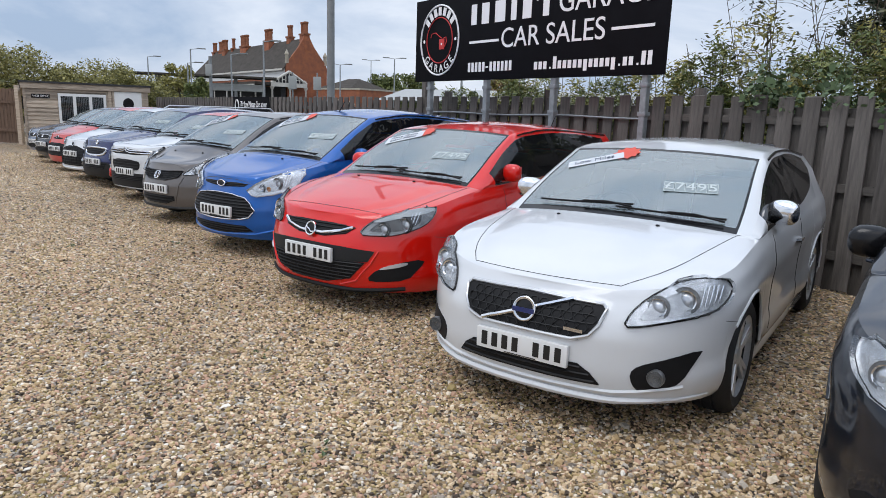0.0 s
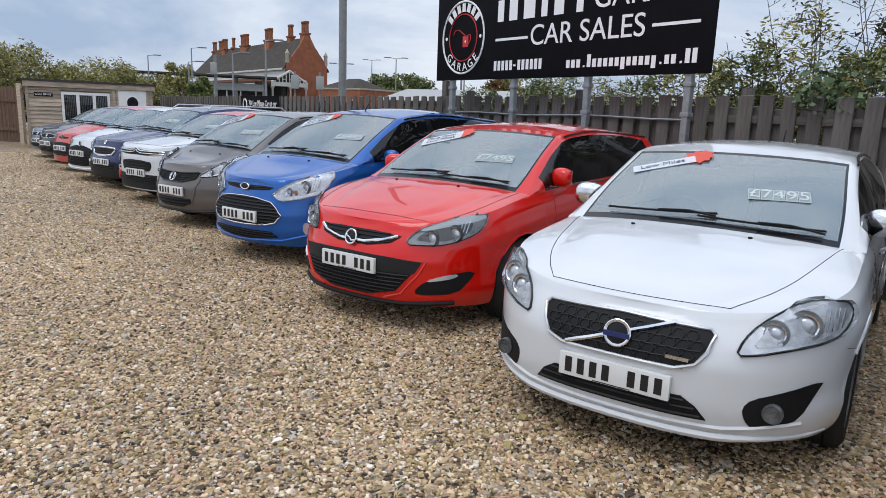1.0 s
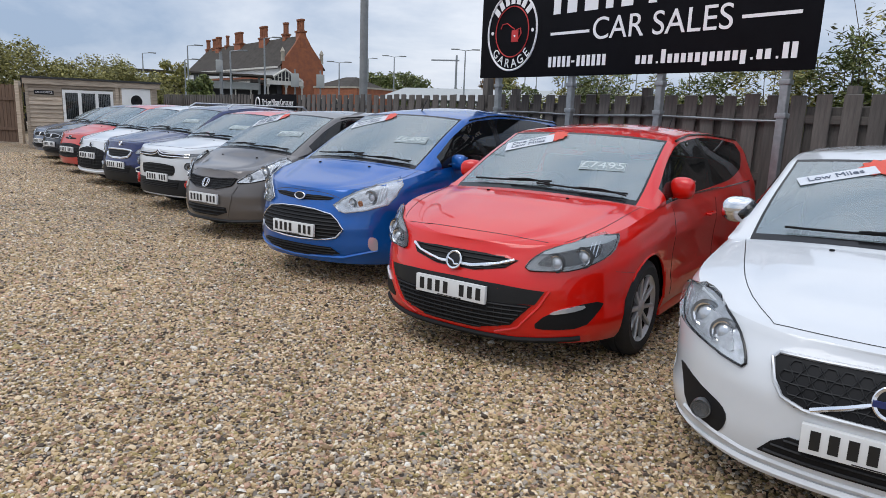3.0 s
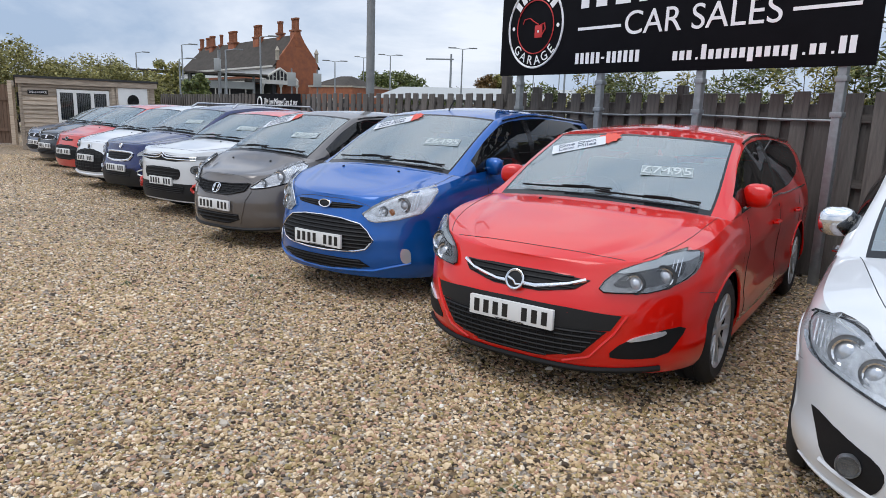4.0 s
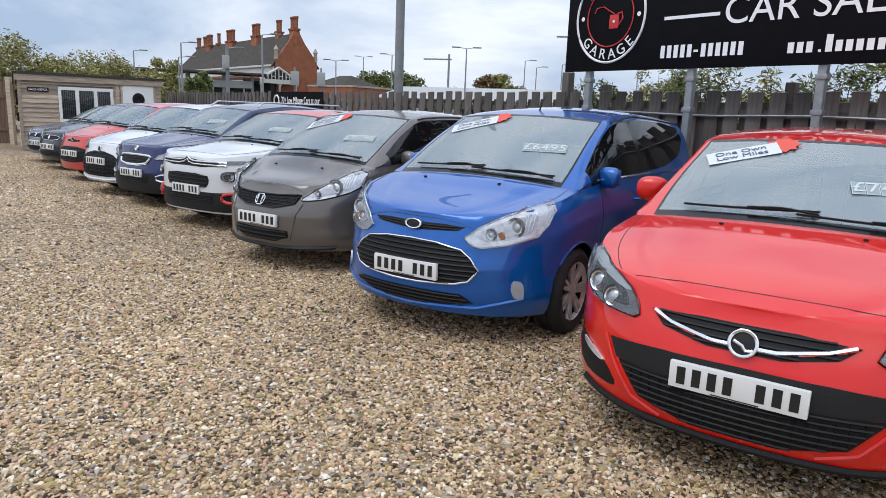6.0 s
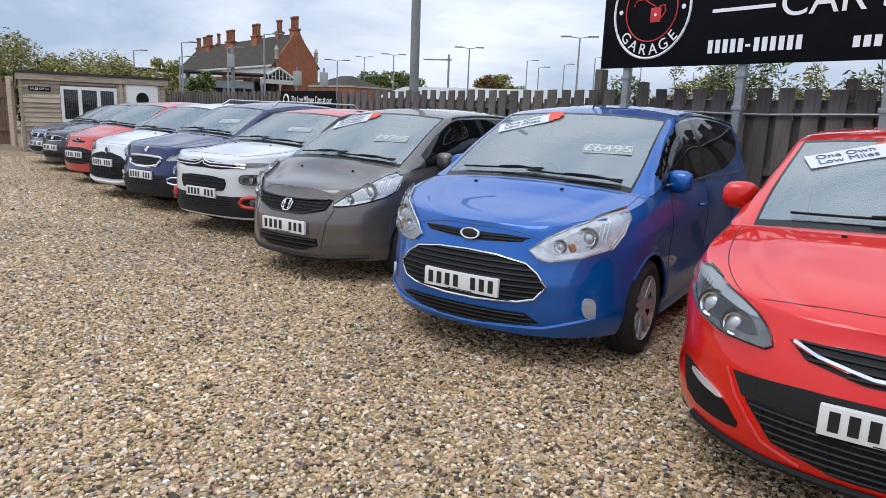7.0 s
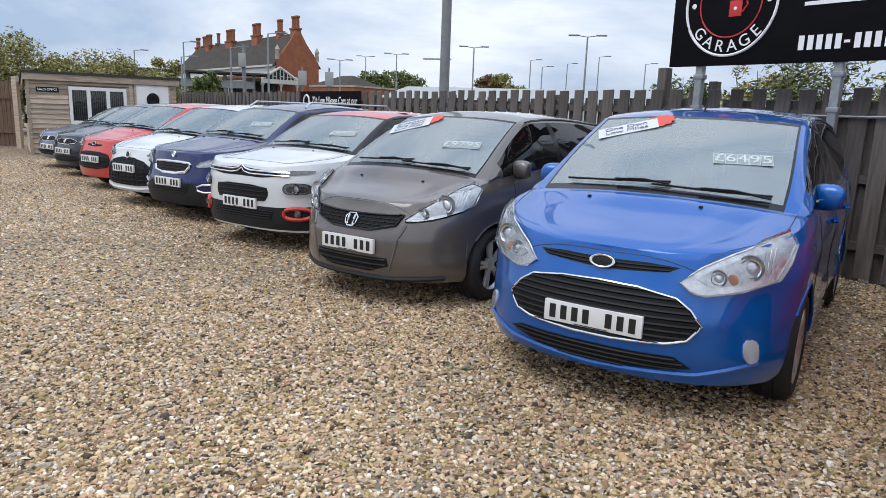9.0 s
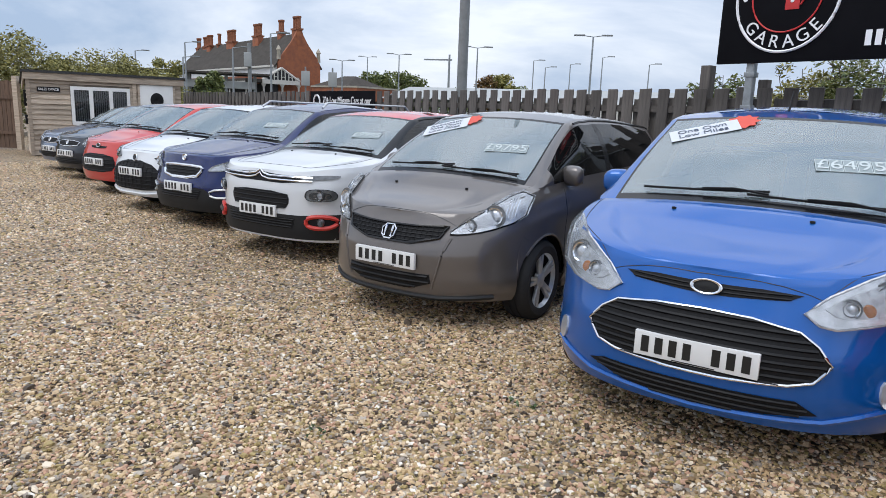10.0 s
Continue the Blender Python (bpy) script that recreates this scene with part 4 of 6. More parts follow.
def face_red_hatch(s, r, c):
    """Red hatchback: slim upper grille with chrome bar, wide black lower grille."""
    g = [(-0.395, 0.703), (-0.18, 0.717), (0.18, 0.717), (0.395, 0.698), (0.33, 0.650), (0.14, 0.616), (-0.14, 0.616), (-0.33, 0.652)]
    gr = grille(s, r, g, slats=4)
    part("grille_bar", tube(s.line([(-0.375, 0.700), (-0.29, 0.668), (-0.12, 0.638), (0.12, 0.638), (0.29, 0.668), (0.375, 0.697)], 0.012, 0.03), 0.012, 6, squash=1.0), M_CHROME, gr, "chrome bar")
    roundel(s, r, 0.0, 0.652, 0.058, core=M_SATIN, off=0.026)
    p, m = s.front(0, 0.652)
    part("badge_stroke", tube([(-0.034, p.y - 0.040, 0.672), (0.0, p.y - 0.040, 0.655), (0.012, p.y - 0.040, 0.636), (0.040, p.y - 0.040, 0.640)], 0.007, 6), M_CHROME, r)
    both(s, r, "grille_panel", [(0.0, 0.564), (0.32, 0.558), (0.575, 0.538), (0.53, 0.455), (0.0, 0.435)], M_SATIN, "dark grey bumper panel")
    grille(s, r, [(-0.515, 0.45), (0.515, 0.45), (0.40, 0.318), (0.17, 0.265), (-0.17, 0.265), (-0.40, 0.318)], "lower_grille", slats=7, mesh_lines=22, slat_r=0.006)
    headlamp(s, r, chaikin([(0.440, 0.648), (0.468, 0.714), (0.534, 0.771), (0.665, 0.823), (0.815, 0.870), (0.832, 0.829), (0.825, 0.758), (0.790, 0.710), (0.687, 0.658), (0.572, 0.650)], 1), [(0.60, 0.70, 0.045), (0.715, 0.735, 0.05)], dark=True, ribs=3)
    both(s, r, "lamp_brow", chaikin([(0.495, 0.742), (0.60, 0.798), (0.665, 0.820), (0.812, 0.864), (0.825, 0.825), (0.70, 0.788), (0.56, 0.745)], 1), mat("lamp_brow_grey", (0.44, 0.48, 0.50), 0.25, coat=1.0), "", off=0.016)
    both(s, r, "fog_surround", chaikin([(0.515, 0.314), (0.595, 0.404), (0.727, 0.458), (0.832, 0.478), (0.812, 0.404), (0.765, 0.318), (0.599, 0.303)], 1), M_BLACK, "black fog lamp recess")
    both(s, r, "fog_light", chaikin([(0.60, 0.398), (0.63, 0.425), (0.752, 0.462), (0.762, 0.440), (0.70, 0.415)], 1), M_LENS, "", off=0.012)
    part("bumper_lip", tube(s.line([(-0.74, 0.25), (-0.42, 0.225), (0.42, 0.225), (0.74, 0.25)], 0.004, 0.05), 0.018, 6), M_BLACK, r, "black lower lip")
    for sx in (1, -1):
        part("bumper_crease", tube(s.line([(sx * 0.60, 0.54), (sx * 0.55, 0.44), (sx * 0.44, 0.30), (sx * 0.30, 0.255)], 0.0, 0.04), 0.010, 6), c["paint"], r)


def face_blue_mpv(s, r, c):
    """Blue small people carrier: six-sided grille with chrome rim."""
    both(s, r, "upper_slot", [(0.0, 0.792), (0.10, 0.791), (0.22, 0.794), (0.37, 0.786), (0.32, 0.760), (0.10, 0.745), (0.0, 0.742)], M_BLACK)
    for z in (0.758, 0.775):
        part("slat", tube(s.line([(-0.33, z + 0.008), (-0.1, z), (0.1, z), (0.33, z + 0.008)], 0.008, 0.05), 0.004, 4), M_SLAT, r)
    roundel(s, r, 0.0, 0.773, 0.034, core=M_SATIN, sx=2.0, off=0.020)
    g = [(-0.515, 0.528), (-0.455, 0.600), (-0.38, 0.649), (-0.20, 0.674), (0.0, 0.681), (0.20, 0.674), (0.38, 0.644), (0.45, 0.595), (0.505, 0.525), (0.45, 0.452), (0.36, 0.428), (0.10, 0.412), (-0.10, 0.412), (-0.36, 0.428), (-0.455, 0.452)]
    grille(s, r, g, slats=9, trim=M_CHROME, trim_r=0.007, slat_r=0.008)
    grille(s, r, [(-0.50, 0.335), (-0.42, 0.360), (0.0, 0.362), (0.40, 0.362), (0.48, 0.308), (0.31, 0.286), (0.0, 0.265), (-0.31, 0.284)], "lower_grille", slats=4)
    headlamp(s, r, [(0.382, 0.718), (0.461, 0.792), (0.585, 0.866), (0.70, 0.918), (0.778, 0.954), (0.805, 0.905), (0.795, 0.82), (0.768, 0.743), (0.648, 0.694), (0.502, 0.666), (0.442, 0.676)], [(0.657, 0.803, 0.050), (0.538, 0.752, 0.032)], amber=(0.597, 0.748, 0.030), edge=M_BEZEL, ribs=3)
    both(s, r, "fog_light", chaikin([(0.682, 0.385), (0.680, 0.462), (0.717, 0.466), (0.738, 0.425), (0.741, 0.345), (0.703, 0.345)], 1), M_LENS, "upright fog light", off=0.01)
    part("bumper_crease", tube(s.line([(-0.74, 0.345), (-0.5, 0.275), (0.0, 0.25), (0.5, 0.275), (0.74, 0.345)], 0.002, 0.05), 0.014, 6), c["paint"], r)


def face_grey_hatch(s, r, c):
    """Grey-brown small hatch: honeycomb grille and tall swept lamps."""
    g = [(-0.425, 0.722), (-0.2, 0.708), (0.0, 0.704), (0.2, 0.708), (0.425, 0.722), (0.385, 0.645), (0.18, 0.597), (-0.18, 0.597), (-0.385, 0.645)]
    grille(s, r, g, slats=5, mesh_lines=22, slat_r=0.004, trim=M_GLOSSBLACK)
    for a in (-0.026, 0.026):
        part("badge", tube(s.line([(a, 0.617), (a * 1.15, 0.685)], 0.022, 0.03), 0.008, 6), M_CHROME, r, "plain metal badge")
    part("badge_frame", tube(s.line(chaikin([(-0.05, 0.606), (0.05, 0.606), (0.058, 0.695), (-0.058, 0.695)], 1), 0.02, 0.03, True), 0.006, 6, True), M_CHROME, r)
    headlamp(s, r, chaikin([(0.425, 0.672), (0.514, 0.752), (0.626, 0.849), (0.710, 0.951), (0.790, 0.935), (0.800, 0.890), (0.795, 0.773), (0.651, 0.700), (0.517, 0.674)], 1), [(0.665, 0.800, 0.060), (0.555, 0.735, 0.035)], edge=M_GLOSSBLACK, ribs=4)
    grille(s, r, [(-0.345, 0.400), (0.345, 0.395), (0.355, 0.337), (0.20, 0.285), (-0.20, 0.285), (-0.355, 0.337)], "lower_grille", slats=3, slat_r=0.009)
    for sx in (1, -1):
        part("bumper_crease", tube(s.line([(sx * 0.46, 0.65), (sx * 0.42, 0.53), (sx * 0.39, 0.40), (sx * 0.36, 0.30)], 0.0, 0.04), 0.010, 6), c["paint"], r)
    part("bumper_lip", tube(s.line([(-0.70, 0.255), (-0.40, 0.235), (0.40, 0.235), (0.70, 0.255)], 0.004, 0.05), 0.018, 6), M_SATIN, r)


def face_white_crossover(s, r, c):
    """White crossover: split lamps, chrome double bar, black lower bumper."""
    both(s, r, "grille", [(0.0, 0.86), (0.20, 0.845), (0.55, 0.835), (0.55, 0.79), (0.30, 0.765), (0.0, 0.77)], M_BLACK, "black upper grille")
    for z0 in (0.0, -0.035):
        part("grille_bar", tube(s.line([(-0.62, 0.83 + z0), (-0.14, 0.83 + z0), (-0.05, 0.845 + z0), (0.0, 0.88 + z0), (0.05, 0.845 + z0), (0.14, 0.83 + z0), (0.62, 0.83 + z0)], 0.012, 0.04), 0.009, 6), M_CHROME, r, "chrome bar")
    both(s, r, "daylight_lamp", chaikin([(0.50, 0.80), (0.56, 0.845), (0.80, 0.86), (0.80, 0.83), (0.70, 0.81)], 1), M_LAMPDARK, "", off=0.010)
    grille(s, r, chaikin([(-0.37, 0.685), (0.37, 0.685), (0.41, 0.60), (0.35, 0.51), (-0.35, 0.51), (-0.41, 0.60)], 1), "middle_grille", slats=4)
    headlamp(s, r, chaikin([(0.57, 0.62), (0.57, 0.71), (0.66, 0.73), (0.80, 0.72), (0.80, 0.63), (0.70, 0.61)], 2), [(0.69, 0.67, 0.042)], dark=True)
    both(s, r, "lower_bumper", [(0.0, 0.47), (0.50, 0.47), (0.84, 0.49), (0.84, 0.24), (0.0, 0.24)], M_SATIN, "black plastic lower bumper")
    grille(s, r, [(-0.47, 0.44), (0.47, 0.44), (0.44, 0.34), (-0.44, 0.34)], "lower_grille", slats=4)
    for sx in (1, -1):
        ring = chaikin([(sx * 0.58, 0.36), (sx * 0.58, 0.47), (sx * 0.80, 0.47), (sx * 0.80, 0.36)], 2)
        part("fog_frame", tube(s.line(ring, 0.014, 0.04, True), 0.022, 6, True), mat("red_plastic", (0.5, 0.03, 0.02), 0.4), r, "red plastic fog lamp frame")
        s.patch("fog_surround", ring, M_BLACK, r, 0.008)
    fog(s, r, 0.70, 0.415, 0.035)


def face_navy_crossover(s, r, c):
    g = chaikin([(-0.33, 0.755), (0.33, 0.755), (0.36, 0.72), (0.29, 0.615), (-0.29, 0.615), (-0.36, 0.72)], 1)
    grille(s, r, g, slats=4, trim=M_CHROME, trim_r=0.018)
    roundel(s, r, 0.0, 0.845, 0.04, core=M_CHROME, off=0.01)
    headlamp(s, r, [(0.45, 0.70), (0.50, 0.76), (0.66, 0.82), (0.82, 0.875), (0.83, 0.80), (0.74, 0.735), (0.60, 0.71)], [(0.66, 0.765, 0.045)])
    both(s, r, "lower_bumper", [(0.0, 0.50), (0.42, 0.50), (0.55, 0.42), (0.84, 0.42), (0.84, 0.22), (0.0, 0.22)], M_SATIN, "dark plastic lower bumper")
    grille(s, r, [(-0.40, 0.48), (0.40, 0.48), (0.34, 0.37), (-0.34, 0.37)], "lower_grille", slats=4)
    for sx in (1, -1):
        part("fog_frame", tube(s.line(chaikin([(sx * 0.52, 0.40), (sx * 0.50, 0.49), (sx * 0.78, 0.51), (sx * 0.78, 0.41)], 1), 0.012, 0.04, True), 0.012, 6, True), M_RIM, r, "silver fog lamp frame")


def face_white_hatch(s, r, c):
    g = chaikin([(-0.30, 0.70), (0.30, 0.70), (0.62, 0.52), (0.66, 0.40), (0.52, 0.31), (-0.52, 0.31), (-0.66, 0.40), (-0.62, 0.52)], 1)
    grille(s, r, g, slats=7, mesh_lines=14, slat_r=0.005)
    roundel(s, r, 0.0, 0.735, 0.05, off=0.014)
    headlamp(s, r, [(0.40, 0.73), (0.50, 0.78), (0.70, 0.84), (0.82, 0.86), (0.82, 0.79), (0.70, 0.75), (0.52, 0.715)], [(0.66, 0.785, 0.038)], dark=True)
    part("bumper_lip", tube(s.line([(-0.62, 0.30), (-0.3, 0.26), (0.3, 0.26), (0.62, 0.30)], 0.008, 0.05), 0.022, 6), c["paint"], r)


def face_small_red(s, r, c):
    both(s, r, "upper_slot", [(0.0, 0.765), (0.22, 0.765), (0.20, 0.735), (0.0, 0.725)], M_BLACK)
    roundel(s, r, 0.0, 0.775, 0.035, core=M_SATIN, sx=1.7, off=0.014)
    grille(s, r, chaikin([(-0.40, 0.645), (0.40, 0.645), (0.50, 0.50), (0.40, 0.36), (-0.40, 0.36), (-0.50, 0.50)], 1), slats=5)
    headlamp(s, r, [(0.47, 0.71), (0.55, 0.80), (0.72, 0.88), (0.79, 0.88), (0.79, 0.78), (0.68, 0.72)], [(0.66, 0.785, 0.045)])


def face_plain(s, r, c):
    z = c["zf"]
    grille(s, r, chaikin([(-0.36, z - 0.05), (0.36, z - 0.05), (0.32, z - 0.15), (-0.32, z - 0.15)], 1), slats=3, trim=M_CHROME, trim_r=0.007)
    roundel(s, r, 0.0, z - 0.09, 0.04, core=M_CHROME, off=0.016)
    grille(s, r, chaikin([(-0.45, 0.42), (0.45, 0.42), (0.42, 0.30), (-0.42, 0.30)], 1), "lower_grille", slats=4)
    headlamp(s, r, chaikin([(0.42, z - 0.13), (0.46, z - 0.03), (0.64, z + 0.03), (0.81, z + 0.08), (0.82, z - 0.02), (0.72, z - 0.11)], 1), [(0.62, z - 0.045, 0.045), (0.72, z - 0.01, 0.04)])
    fog(s, r, 0.66, 0.36, 0.04)
    both(s, r, "fog_surround", chaikin([(0.56, 0.31), (0.56, 0.42), (0.78, 0.42), (0.74, 0.31)], 1), M_BLACK)


P_WHITE = paint("white_car_paint", (0.59, 0.605, 0.62))
P_RED = paint("red_car_paint", (0.60, 0.006, 0.002))
P_BLUE = paint("blue_car_paint", (0.002, 0.092, 0.37), 0.30, 0.32, 0.12)
P_GREY = paint("grey_brown_car_paint", (0.135, 0.12, 0.112), 0.45, 0.32, 0.15)
P_NAVY = paint("navy_car_paint", (0.006, 0.015, 0.088), 0.3, 0.27, 0.15)
P_CORAL = paint("faded_red_car_paint", (0.50, 0.05, 0.04))
P_INK = paint("blue_black_car_paint", (0.005, 0.009, 0.018), 0.3, 0.3, 0.15)
P_SILVER = paint("silver_blue_car_paint", (0.12, 0.16, 0.24), 0.3, 0.28, 0.15)

CARS = [
    (dict(L=4.27, W=1.78, xr=0.765, H=1.447, fo=0.90, wb=2.64, wr=0.325, cowl=(1.22, 0.985), head=(2.02, 1.375), rear=3.80, zf=0.745, belt=0.93, hood=0.87, pillar=2.55, glass=(1.55, 3.5), plate=0.425, paint=P_WHITE, face=face_coupe, doors=3,
          mirror=M_CHROME, spokes=5, wstyle="twin", rim=0.235, price="£7495", flash=["Low Miles"], D=0.80, n=2.5, flare=0.035, mz=0.05, bonnet_x=0.62, bonnet_y=0.155, handle=M_CHROME),
     (-0.601, 3.945, -10.0), "white three-door coupe with chrome mirrors on gravel"),
    (dict(L=4.42, W=1.814, xr=0.755, H=1.51, fo=0.96, wb=2.685, wr=0.325, cowl=(1.12, 1.02), head=(1.92, 1.43), rear=4.08, zf=0.775, belt=0.97, hood=0.905, pillar=2.55, glass=(1.45, 3.85), plate=0.483, paint=P_RED, face=face_red_hatch,
          spokes=10, rim=0.232, price="£7495", flash=["One Own", "Low Miles"], D=0.82, n=2.4, flare=0.03, mz=0.05, bonnet_x=0.80, bonnet_y=0.21, bonnet_w=0.86, chrome_line=True),
     (-2.747, 5.035, -11), "bright red five-door hatchback with black lower grille on gravel"),
    (dict(L=4.08, W=1.75, H=1.604, fo=0.84, wb=2.489, wr=0.31, cowl=(0.86, 1.07), head=(1.72, 1.52), rear=3.88, zf=0.84, belt=1.02, hood=0.955, pillar=2.2, glass=(1.22, 3.6), plate=0.494, paint=P_BLUE, face=face_blue_mpv,
          spokes=7, wstyle="twin", rim=0.215, aerial=1.84, price="£6495", cardx=0.41, flash=["One Own", "Low Miles"], D=0.78, n=2.4, bonnet_x=0.73, bonnet_y=0.115, bonnet_k=2.2, bonnet_w=0.88, rise=0.06, xr=0.765, chrome_line=True),
     (-4.803, 6.172, -10.5), "metallic blue people carrier with six-sided grille on gravel"),
    (dict(L=3.9, W=1.695, H=1.525, fo=0.80, wb=2.5, wr=0.30, cowl=(0.74, 1.03), head=(1.58, 1.46), rear=3.68, zf=0.79, belt=0.98, hood=0.90, pillar=2.1, glass=(1.1, 3.5), plate=0.480, paint=P_GREY, face=face_grey_hatch,
          spokes=5, wstyle="twin", rim=0.21, price="£9795", flash=["Automatic", "One Own", "Low Miles"], D=0.80, n=2.4, bonnet_x=0.78, bonnet_y=0.13, bonnet_w=0.86),
     (-6.902, 7.24, -10.5), "grey-brown five-door small hatchback with honeycomb grille on gravel"),
    (dict(L=4.0, W=1.75, H=1.49, fo=0.83, wb=2.54, wr=0.32, cowl=(0.98, 1.04), head=(1.72, 1.42), rear=3.78, zf=0.87, belt=0.99, hood=0.965, pillar=2.25, glass=(1.35, 3.5), plate=0.49, paint=P_WHITE, face=face_white_crossover,
          spokes=6, price="£9995", roof=P_RED, black_pillar=True, clad=True, D=0.60, n=2.7, mirror=P_RED, nose=[(0.15, 0.06), (0.28, 0.01), (0.45, 0.0), (0.72, 0.01), (0.87, 0.05), (1.2, 0.15)]),
     (-9.0, 8.48, -10.5), "white crossover hatchback with red roof and black lower bumper"),
    (dict(L=4.16, W=1.74, H=1.556, fo=0.85, wb=2.54, wr=0.325, cowl=(1.02, 1.07), head=(1.75, 1.46), rear=3.92, zf=0.86, belt=1.0, hood=0.97, pillar=2.3, glass=(1.38, 3.6), plate=0.50, paint=P_NAVY, face=face_navy_crossover,
          spokes=5, price="£6795", clad=True, D=0.62, n=2.6, rails=True),
     (-10.88, 9.33, -10.5), "navy blue crossover with roof rails and chrome-framed grille"),
    (dict(L=3.95, W=1.695, H=1.51, fo=0.83, wb=2.51, wr=0.305, cowl=(0.92, 1.03), head=(1.65, 1.43), rear=3.72, zf=0.80, belt=0.97, hood=0.91, pillar=2.15, glass=(1.28, 3.5), plate=0.55, paint=P_WHITE, face=face_white_hatch, spokes=8),
     (-12.3, 9.9, -10.5), "white small hatchback with large black lower grille"),
    (dict(L=3.62, W=1.66, H=1.505, fo=0.76, wb=2.3, wr=0.29, cowl=(0.82, 1.04), head=(1.55, 1.43), rear=3.40, zf=0.82, belt=0.97, hood=0.93, pillar=2.05, glass=(1.18, 3.1), plate=0.52, paint=P_CORAL, face=face_small_red, doors=3, spokes=7),
     (-14.22, 10.9, -10.5), "faded red three-door small hatchback"),
    (dict(L=3.97, W=1.68, H=1.48, fo=0.82, wb=2.48, wr=0.30, cowl=(0.98, 1.0), head=(1.68, 1.40), rear=3.72, zf=0.78, belt=0.95, hood=0.89, pillar=2.15, glass=(1.32, 3.4), plate=0.50, paint=P_INK, face=face_plain, spokes=9),
     (-16.3, 11.98, -10.5), "blue-black small hatchback beside the sales office"),
    (dict(L=4.2, W=1.71, H=1.43, fo=0.88, wb=2.6, wr=0.31, cowl=(1.12, 0.97), head=(1.85, 1.35), rear=3.85, zf=0.74, belt=0.92, hood=0.86, pillar=2.4, glass=(1.45, 3.5), plate=0.47, paint=P_SILVER, face=face_plain, spokes=7),
     (-18.0, 12.9, -10.5), "silver-blue hatchback at the end of the row"),
    (dict(L=4.3, W=1.8, H=1.5, fo=0.88, wb=2.64, wr=0.325, cowl=(1.12, 1.02), head=(1.95, 1.42), rear=3.95, zf=0.80, belt=0.98, hood=0.92, pillar=2.5, glass=(1.45, 3.5), plate=0.50, paint=P_INK, face=face_plain, spokes=7, mirror=M_GLOSSBLACK, D=0.72),
     (1.50, 2.84, -10.5), "blue-black hatchback with clear headlights at the near end of the row"),
]


def roof_rails(root, c):
    W = c["W"] / 2
    for sx in (1, -1):
        x = sx * W * 0.66
        y0, y1, z = c["head"][0] + 0.1, c["rear"] - 0.1, c["H"] - 0.05
        pts = [(x * 1.04, y0, z - 0.02)] + [(x, y0 + 0.12 + (y1 - y0 - 0.24) * i / 6, z + 0.055) for i in range(7)] + [(x * 1.0, y1, z - 0.03)]
        part("roof_rail", tube(pts, 0.016, 6), M_RIM, root, "silver roof rail")


for spec, (x, y, a), lab in CARS:
    ob = car(spec, pose(x, y, 0, 0, 0, a), lab)
    if spec.get("rails"):
        roof_rails(ob, spec)

# ---------------------------------------------------------------- ground
FENCE = pose(1.207, 8.129, 0, 0, 0, -28.34)  # fence's own axes: x along it, y behind it

gm = bmesh.new()
gm.faces.new([gm.verts.new(p) for p in ((-900, -600, 0), (900, -600, 0), (900, 1200, 0), (-900, 1200, 0))])
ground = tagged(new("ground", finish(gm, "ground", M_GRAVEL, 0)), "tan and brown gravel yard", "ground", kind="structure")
fm = bmesh.new()
box(fm, -400, 300, 0.6, 700, -0.05, 0.012)
far = new("pavement", finish(fm, "pavement", M_FARGROUND, 0))
far.matrix_world = FENCE
tagged(far, "rough grassy land and tarmac behind the fence", "ground", kind="structure")


